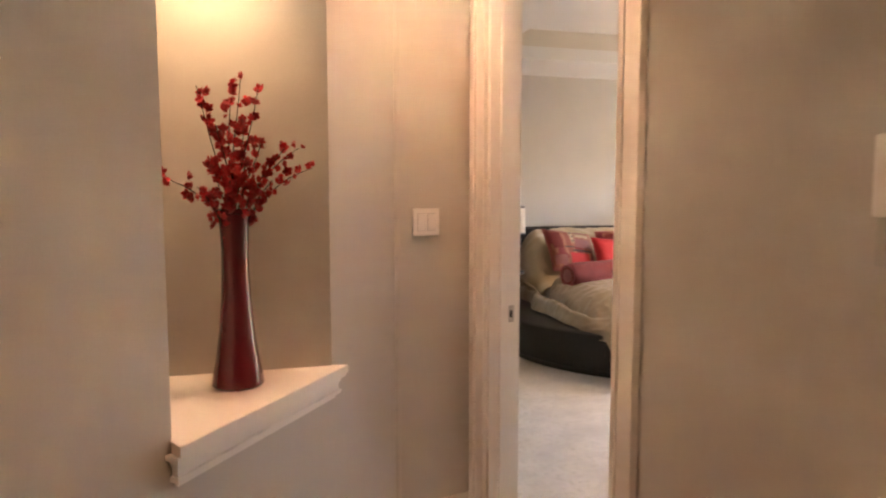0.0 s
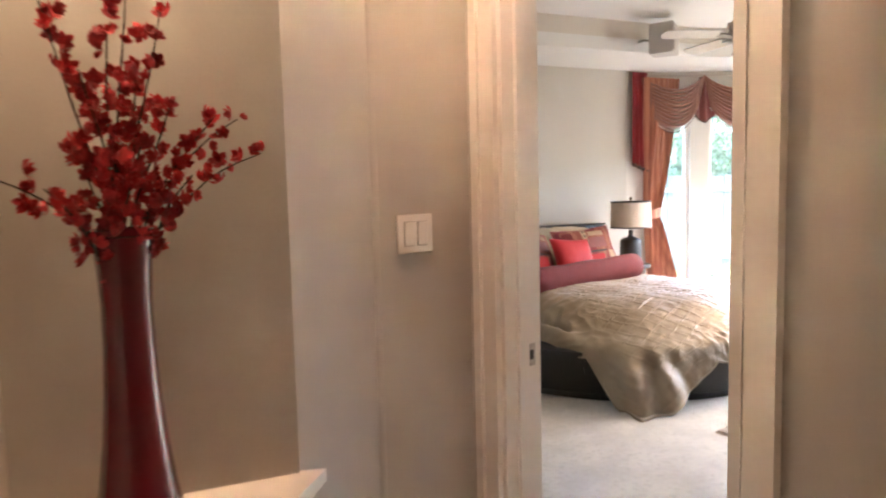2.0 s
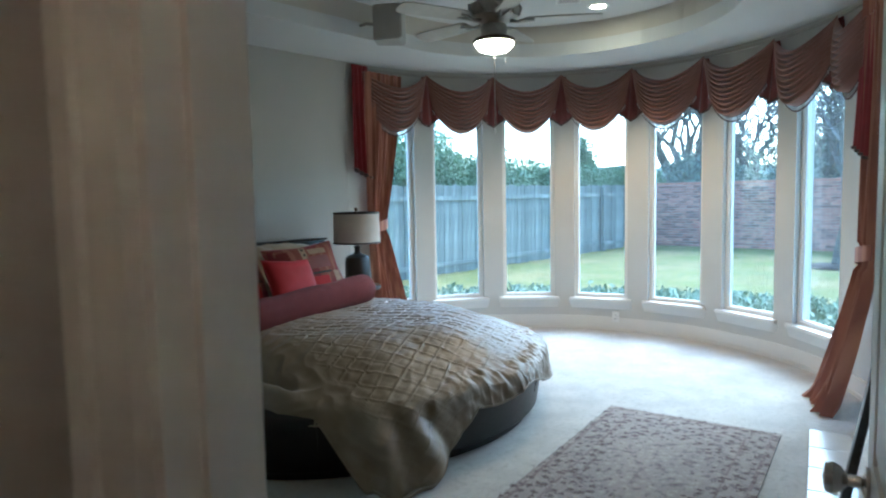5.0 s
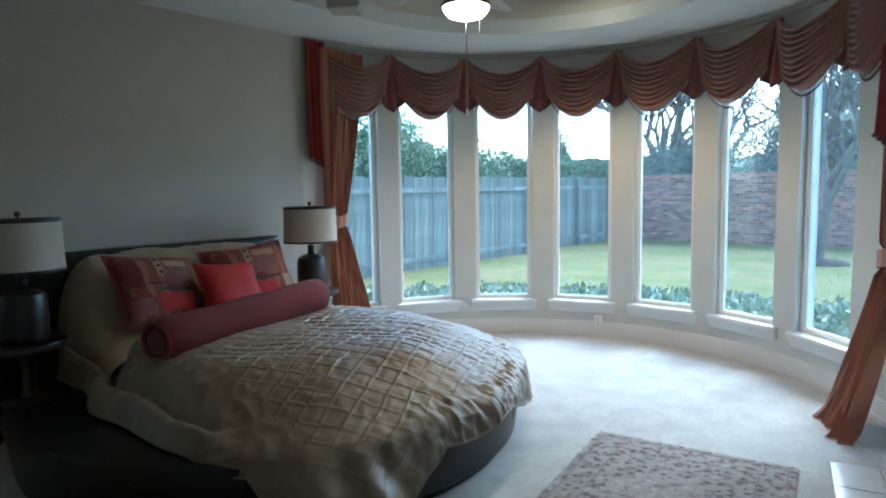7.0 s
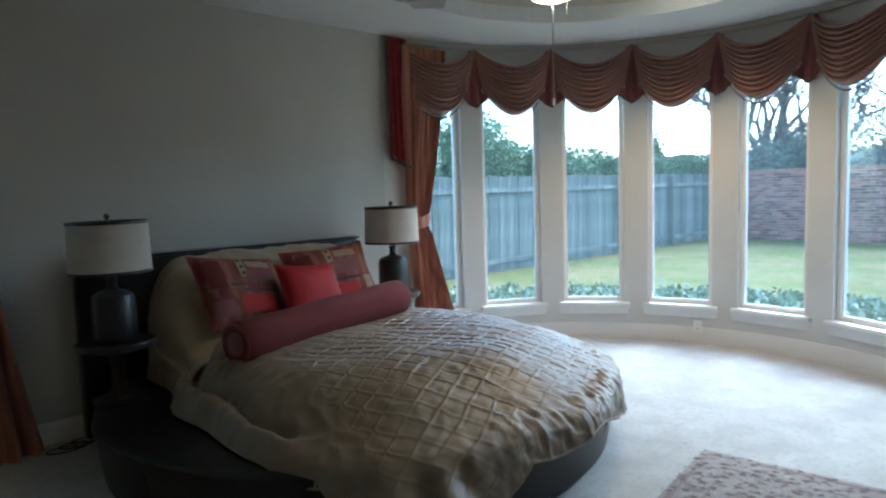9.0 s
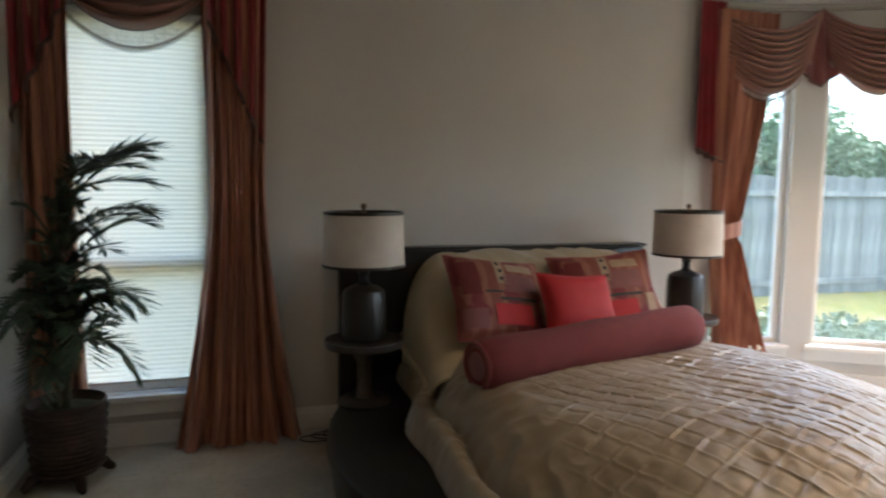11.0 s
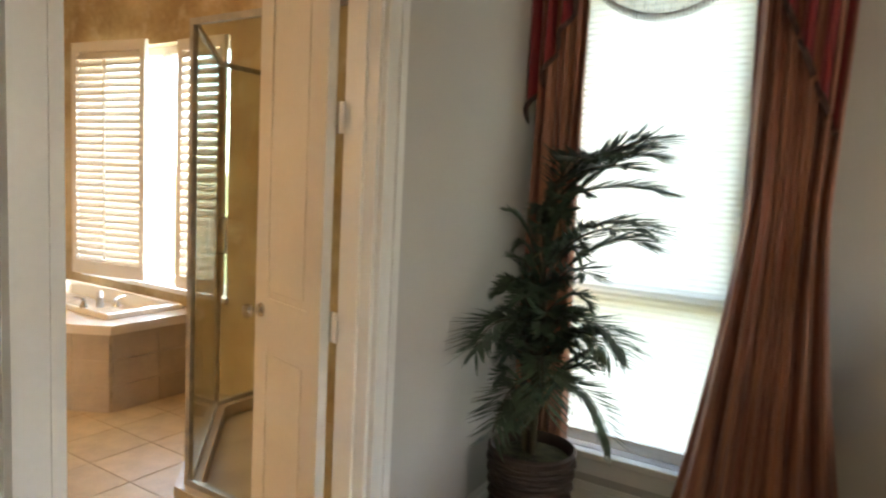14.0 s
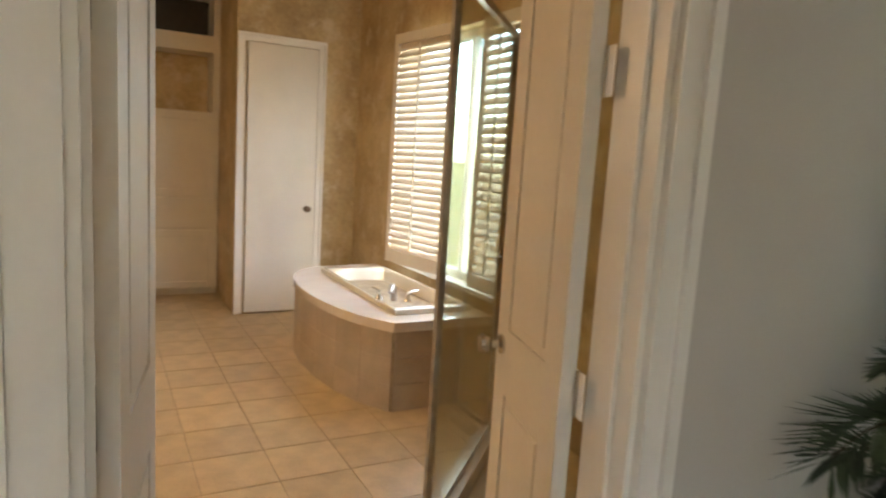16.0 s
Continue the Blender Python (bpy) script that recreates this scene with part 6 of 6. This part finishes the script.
# ebony colour paints in the shade inside the top opening
part("back_panel", boxes((0.06, cw - 0.06, 0.345, 0.36, 2.44, 2.80)), M_EBONY, cab, "back of the top shelf, darkened for the shade inside")
for x0, x1 in ((0.03, cw / 2 - 0.005), (cw / 2 + 0.005, cw - 0.03)):
    for z0, z1 in ((0.08, 0.635), (0.965, 1.73)):
        bm = boxes((x0, x0 + 0.06, 0.0, 0.021, z0, z1), (x1 - 0.06, x1, 0.0, 0.021, z0, z1), (x0 + 0.06, x1 - 0.06, 0.0, 0.021, z0, z0 + 0.06), (x0 + 0.06, x1 - 0.06, 0.0, 0.021, z1 - 0.06, z1), bevel=0.003)
        dr = part("cabinet_door", bm, M_DOOR, cab)
        part("inset", boxes((x0 + 0.06, x1 - 0.06, 0.011, 0.021, z0 + 0.06, z1 - 0.06)), M_DOOR, dr)
    bm = bmesh.new()
    box(bm, x0, x1, 0.0, 0.021, 0.66, 0.94, bevel=0.004)
    part("drawer", bm, M_DOOR, cab)
# vanity light over the mirror wall, seen in the glass
vl = thing("vanity_light", "bronze vanity light bar with three lit glass shades", "wall light", pose(-2.2, 3.405, 2.15))
part("backplate", boxes((-0.4, 0.4, 0, 0.025, -0.05, 0.05)), M_BRONZE, vl)
for x in (-0.28, 0.0, 0.28):
    part("arm", tube([(x, 0.02, 0), (x, 0.10, 0.01), (x, 0.12, 0.0)], 0.010, 8), M_BRONZE, vl)
    part("glass_shade", lathe([(0.028, 0.0), (0.045, -0.04), (0.060, -0.11), (0.056, -0.11), (0.04, -0.04), (0.024, -0.002)], 24), M_SHADELIT, vl, "frosted glass shade, lit", True, pose(x, 0.12, 0.0))
    lamp("vanity_bulb", "POINT", pose(-2.2 + x, 3.525, 2.02), 0.75, WARM, 0.05)
# unseen downlight, added to fill the bathroom with warm light
downlight(-3.0, 5.2, BH - 0.004, 0.075, 2.6, WARM)

# ---- garden ----
GZ = -0.15
bm = bmesh.new()
N = 48
g = {}
for i in range(N + 1):
    for j in range(N + 1):
        a, b = (i / N * 2 - 1), (j / N * 2 - 1)
        x, y = 10 + 900 * a * abs(a) ** 2, 5 + 900 * b * abs(b) ** 2
        dd = math.hypot(x - 2, y - 4)
        g[i, j] = bm.verts.new((x, y, GZ + (0.05 * noise.noise((x * 0.2, y * 0.2, 0)) if dd > 9 else 0)))
for i in range(N):
    for j in range(N):
        bm.faces.new((g[i, j], g[i + 1, j], g[i + 1, j + 1], g[i, j + 1]))
structure("ground", bm, M_GRASS, "green and straw coloured winter lawn", True)
rnd = random.Random(21)


def leaves(bm_, count, place, size):
    for _ in range(count):
        p, s_ = place(), size * rnd.uniform(0.6, 1.4)
        q = Euler((rnd.uniform(0, 6.3), rnd.uniform(0, 6.3), rnd.uniform(0, 6.3))).to_matrix()
        a, b = q @ Vector((s_, 0, 0)), q @ Vector((0, s_ * 0.55, 0))
        k = q @ Vector((0, 0, s_ * 0.25))
        vs = [bm_.verts.new(x) for x in (p - a, p - b + k * 0.5, p + a, p + b + k * 0.5)]
        bm_.faces.new(vs)


def blob(c, rad):
    def place():
        while True:
            v = Vector((rnd.uniform(-1, 1), rnd.uniform(-1, 1), rnd.uniform(-1, 1)))
            if 0.35 < v.length < 1:
                return Vector((c[0] + v.x * rad[0], c[1] + v.y * rad[1], c[2] + v.z * rad[2]))
    return place


# low ivy bed round the bay
bm = bmesh.new()


def ivy_spot():
    a, r = radians(rnd.uniform(-75, 88)), rnd.uniform(2.8, 5.4 + 0.7 * math.sin(rnd.uniform(0, 6.3)))
    return Vector((BAY[0] + r * math.cos(a), BAY[1] + r * math.sin(a), GZ + abs(rnd.gauss(0.09, 0.06)) * (1.2 - abs(r - 3.9) * 0.3)))


leaves(bm, 20000, ivy_spot, 0.055)
tagged(part("ground_cover", bm, M_IVY, None), "low grey-green ivy bed along the outside of the bay", "ground cover", "", "stuff")

# board fence
fence = thing("fence", "weathered grey wooden privacy fence behind the lawn", "fence", pose(4.0, 11.0, GZ, 0, 0, -0.4))
fb = bmesh.new()
box(fb, -0.069, 0.069, -0.009, 0.009, 0, 1.83)
board_me = finish(fb, "board", M_FENCE)
nb = 104
for i in range(nb):
    shared("board", board_me, fence, pose(0.07 + i * 0.1425, rnd.uniform(-0.008, 0.008), rnd.uniform(-0.02, 0.02), 0, rnd.uniform(-0.4, 0.4), 0))
for z in (0.16, 1.52):
    part("rail", boxes((0, nb * 0.1425, -0.05, -0.012, z, z + 0.085)), M_FENCE, fence)
for i in range(7):
    part("post", boxes((i * 2.43, i * 2.43 + 0.09, -0.14, -0.052, 0, 1.78)), M_FENCE, fence)

# brick wall
bwall = thing("brick_wall", "reddish brown brick garden wall beyond the lawn", "garden wall", pose(18.75, 11.1, GZ, 0, 0, -90))
part("core", boxes((0, 22, 0.012, 0.20, 0, 1.80)), M_MORTAR, bwall, "pale mortar core")
part("coping", boxes((-0.02, 22.02, -0.03, 0.23, 1.80, 1.88)), M_BRICK, bwall, "brick coping")
brick_bm = bmesh.new()
box(brick_bm, -0.100, 0.100, 0, 0.03, -0.029, 0.029)
brick_me = finish(brick_bm, "brick", M_BRICK)
rest_v, rest_f, n_ = [], [], 0
for r_ in range(24):
    for c_ in range(102):
        x, z = 0.11 + c_ * 0.213 + (0.1065 if r_ % 2 else 0), 0.04 + r_ * 0.0745
        if x > 21.8:
            continue
        if c_ < 12 and n_ < 290:
            shared("brick", brick_me, bwall, pose(x, rnd.uniform(-0.004, 0.003), z))
            n_ += 1
        else:
            k = len(rest_v)
            y = rnd.uniform(-0.004, 0.003)
            for sx, sy, sz in ((-1, 0, -1), (1, 0, -1), (1, 0, 1), (-1, 0, 1), (-1, 1, -1), (1, 1, -1), (1, 1, 1), (-1, 1, 1)):
                rest_v.append((x + 0.100 * sx, y + 0.03 * sy, z + 0.029 * sz))
            rest_f += [tuple(k + q for q in f_) for f_ in ((0, 1, 2, 3), (0, 4, 5, 1), (3, 2, 6, 7), (0, 3, 7, 4), (1, 5, 6, 2))]
me = bpy.data.meshes.new("brickwork")
me.from_pydata(rest_v, [], rest_f)
me.materials.append(M_BRICKWORK)
bo_ = new("brickwork", me)
bo_.parent = bwall
bo_["kind"] = "stuff"

# trees behind the fence and wall


def bush(x, y, z, rx, ry, rz, count, size, material, label, trunk=True):
    t = thing("tree", label, "tree", pose(x, y, GZ))
    if trunk:
        part("trunk", tube([(0, 0, -0.1), (0.05, 0.03, z * 0.5), (0.02, -0.04, z)], [0.16, 0.12, 0.06], 8), M_BARK, t, "", True)
    bm_ = bmesh.new()
    for _ in range(7):
        c = (rnd.uniform(-0.55, 0.55) * rx, rnd.uniform(-0.5, 0.5) * ry, z + rnd.uniform(-0.5, 0.5) * rz)
        k = rnd.uniform(0.45, 0.75)
        leaves(bm_, count // 7, blob(c, (rx * k, ry * k, rz * k)), size)
    part("crown", bm_, material, t, "")
    return t


for i in range(11):
    bush(5.2 + i * 1.75, 12.6 + rnd.uniform(-0.3, 0.5), 1.75 if i < 4 else 1.5, 1.5, 1.2, (1.2 if i < 4 else 1.0) + 0.2 * rnd.random(), 17000, 0.042, M_FOLI, "dense evergreen shrub rising behind the fence")
bush(9.6, 13.6, 2.3, 1.8, 1.5, 1.3, 18000, 0.042, M_FOLI, "tall evergreen tree behind the fence")
bush(20.7, 14.2, 2.5, 0.75, 0.75, 1.15, 9000, 0.05, M_FOLI, "slim evergreen tree beyond the fence corner")
for i in range(5):
    bush(22.0 + rnd.uniform(-0.6, 0.8), 9.5 - i * 3.0, 1.75, 2.4, 1.9, 1.15, 15000, 0.05, M_FOLI2, "grey-green tree beyond the brick wall")


def bare_tree(x, y, h, seed, label, spread=0.62, r0=0.13, levels=5):
    rr = random.Random(seed)
    t = thing("bare_tree", label, "tree", pose(x, y, GZ))
    trunk, limbs = bmesh.new(), bmesh.new()

    def grow(p, d, ln, r, depth):
        pts, q = [p], p
        for i in range(4):
            d = (d + Vector((rr.uniform(-1, 1), rr.uniform(-1, 1), rr.uniform(-0.4, 0.8))) * 0.13).normalized()
            q = q + d * ln / 4
            pts.append(q)
        tube(pts, [r * (1 - 0.11 * i) for i in range(5)], 6 if depth < 2 else 4, trunk if depth == 0 else limbs)
        if depth < levels:
            for _ in range(3 if depth in (0, 1) else rr.choice((2, 3))):
                nd = (d + Vector((rr.uniform(-1, 1), rr.uniform(-1, 1), rr.uniform(-0.3, 0.7))) * (spread + 0.1 * depth)).normalized()
                grow(pts[-1] if rr.random() < 0.7 else pts[-2], nd, ln * rr.uniform(0.6, 0.85), r * (0.55 if levels < 6 else 0.64), depth + 1)
    grow(Vector((0, 0, -0.05)), Vector((0.03, 0.02, 1)), h * 0.30, r0, 0)
    part("trunk", trunk, M_BARK, t, "", True)
    part("branches", limbs, M_BARK, t, "bare winter branches")
    return t


bare_tree(14.75, 4.85, 5.6, 4, "bare young tree standing in a mulch ring on the lawn")
for tx, ty, th_, sd_ in ((21.6, 7.4, 7.0, 9), (21.2, 10.2, 6.2, 27), (21.4, 5.0, 6.4, 33), (22.5, 3.2, 7.2, 15), (22.2, 8.8, 5.4, 41), (21.0, 6.2, 5.0, 52), (22.8, 11.6, 6.4, 63)):
    bare_tree(tx, ty, th_, sd_, "bare winter tree beyond the brick wall", 0.85, 0.24, 6)
for tx, ty in ((23.5, 10.6), (23.2, 7.6), (23.8, 5.2)):
    bush(tx, ty, 2.9, 2.0, 1.7, 1.7, 5200, 0.06, M_FOLI2, "thin grey-green tree beyond the brick wall")
structure("ground_mulch", lathe([(0, 0.05), (0.25, 0.045), (0.5, 0.02), (0.58, -0.02)], 28, pose(14.75, 4.85, GZ + 0.05)), M_MULCH, "dark mulch ring round the young tree", True)
# neighbour's house behind the brick wall
house = thing("house", "single-storey neighbouring house with a slate blue gabled roof", "house", pose(38.0, 8.9, GZ))
bm = extrude([(-0.0, -5.2), (9.0, -5.2), (9.0, 2.4), (0.0, 2.4)], 0, 2.4)
part("wall", bm, M_BRICKWORK, house, "brown brick walls")
bm = bmesh.new()
rf = [bm.verts.new(p) for p in ((-0.4, -5.7, 2.45), (-0.4, 0, 4.45), (-0.4, 2.9, 2.45), (9.4, -5.7, 2.45), (9.4, 0, 4.45), (9.4, 2.9, 2.45), (-0.4, -5.7, 2.3), (-0.4, 0, 4.28), (-0.4, 2.9, 2.3), (9.4, -5.7, 2.3), (9.4, 0, 4.28), (9.4, 2.9, 2.3))]
for q in ((0, 3, 4, 1), (1, 4, 5, 2), (6, 7, 10, 9), (7, 8, 11, 10), (0, 1, 7, 6), (1, 2, 8, 7), (3, 9, 10, 4), (4, 10, 11, 5), (0, 6, 9, 3), (2, 5, 11, 8)):
    bm.faces.new([rf[k] for k in q])
part("roof", bm, M_ROOF, house, "slate blue shingle roof")
part("gable", extrude([(-5.2, 0), (2.4, 0), (0, 1.75)], 0, 0.12), M_ROOF, house, "slate blue gable siding", False, pose(0, 0, 2.5, 90, 0, 90))
# far wooded skyline
bm = bmesh.new()
prev = None
for i in range(181):
    a = radians(-80 + i)
    hgt = 5.0 + 1.6 * noise.noise((i * 0.11, 0, 4)) + 0.7 * noise.noise((i * 0.9, 3, 1))
    r = 75
    c = (10 + r * math.cos(a), 5 + r * math.sin(a))
    cur = [bm.verts.new((*c, GZ - 0.5)), bm.verts.new((*c, hgt * 0.75)), bm.verts.new((c[0] + 3 * math.cos(a), c[1] + 3 * math.sin(a), hgt))]
    if prev:
        for k in range(2):
            bm.faces.new((prev[k], cur[k], cur[k + 1], prev[k + 1]))
    prev = cur
structure("backdrop_trees", bm, M_HILL, "hazy far line of trees", True)

# ---- tile pieces, last ----
for x, y in HEARTH_TILES:
    shared("tile", tile_me, hearth, pose(x, y, 0.002))
fb_ = bpy.data.objects["floor_bath"]
T_ = 0.327
tb = bmesh.new()
box(tb, -T_ / 2 + 0.002, T_ / 2 - 0.002, -T_ / 2 + 0.002, T_ / 2 - 0.002, -0.010, 0.0, bevel=0.0015)
btile_me = finish(tb, "tile", M_BTILE)
for i in range(17):
    for j in range(11):
        x, y = -2.25 + T_ * (5.5 - i), 5.20 + T_ * (j - 4.5)
        if x > XB - 0.13 or x < -5.95 or y < 3.4 or y > YN - 0.1:
            continue
        shared("tile", btile_me, fb_, pose(x, y, 0.0))
# tiles of the tub surround
th_ = 0.157
for r_ in range(3):
    for i in range(0, len(smooth_front) - 4, 4):
        a, b = Vector(smooth_front[i]), Vector(smooth_front[i + 4])
        ca, cb_ = cen + (a - cen) * 0.975, cen + (b - cen) * 0.975
        m_, ln = frame_m(cb_, ca)
        part("tile", boxes((0.002, ln - 0.002, -0.006, 0.004, r_ * th_, (r_ + 1) * th_ - 0.003)), M_TUBTILE, tub, "", False, m_)
    part("tile", boxes((-2.481, -2.474, 6.30, 6.60, r_ * th_, (r_ + 1) * th_ - 0.003)), M_TUBTILE, tub)
    part("tile", boxes((-2.481, -2.474, 6.603, 6.91, r_ * th_, (r_ + 1) * th_ - 0.003)), M_TUBTILE, tub)
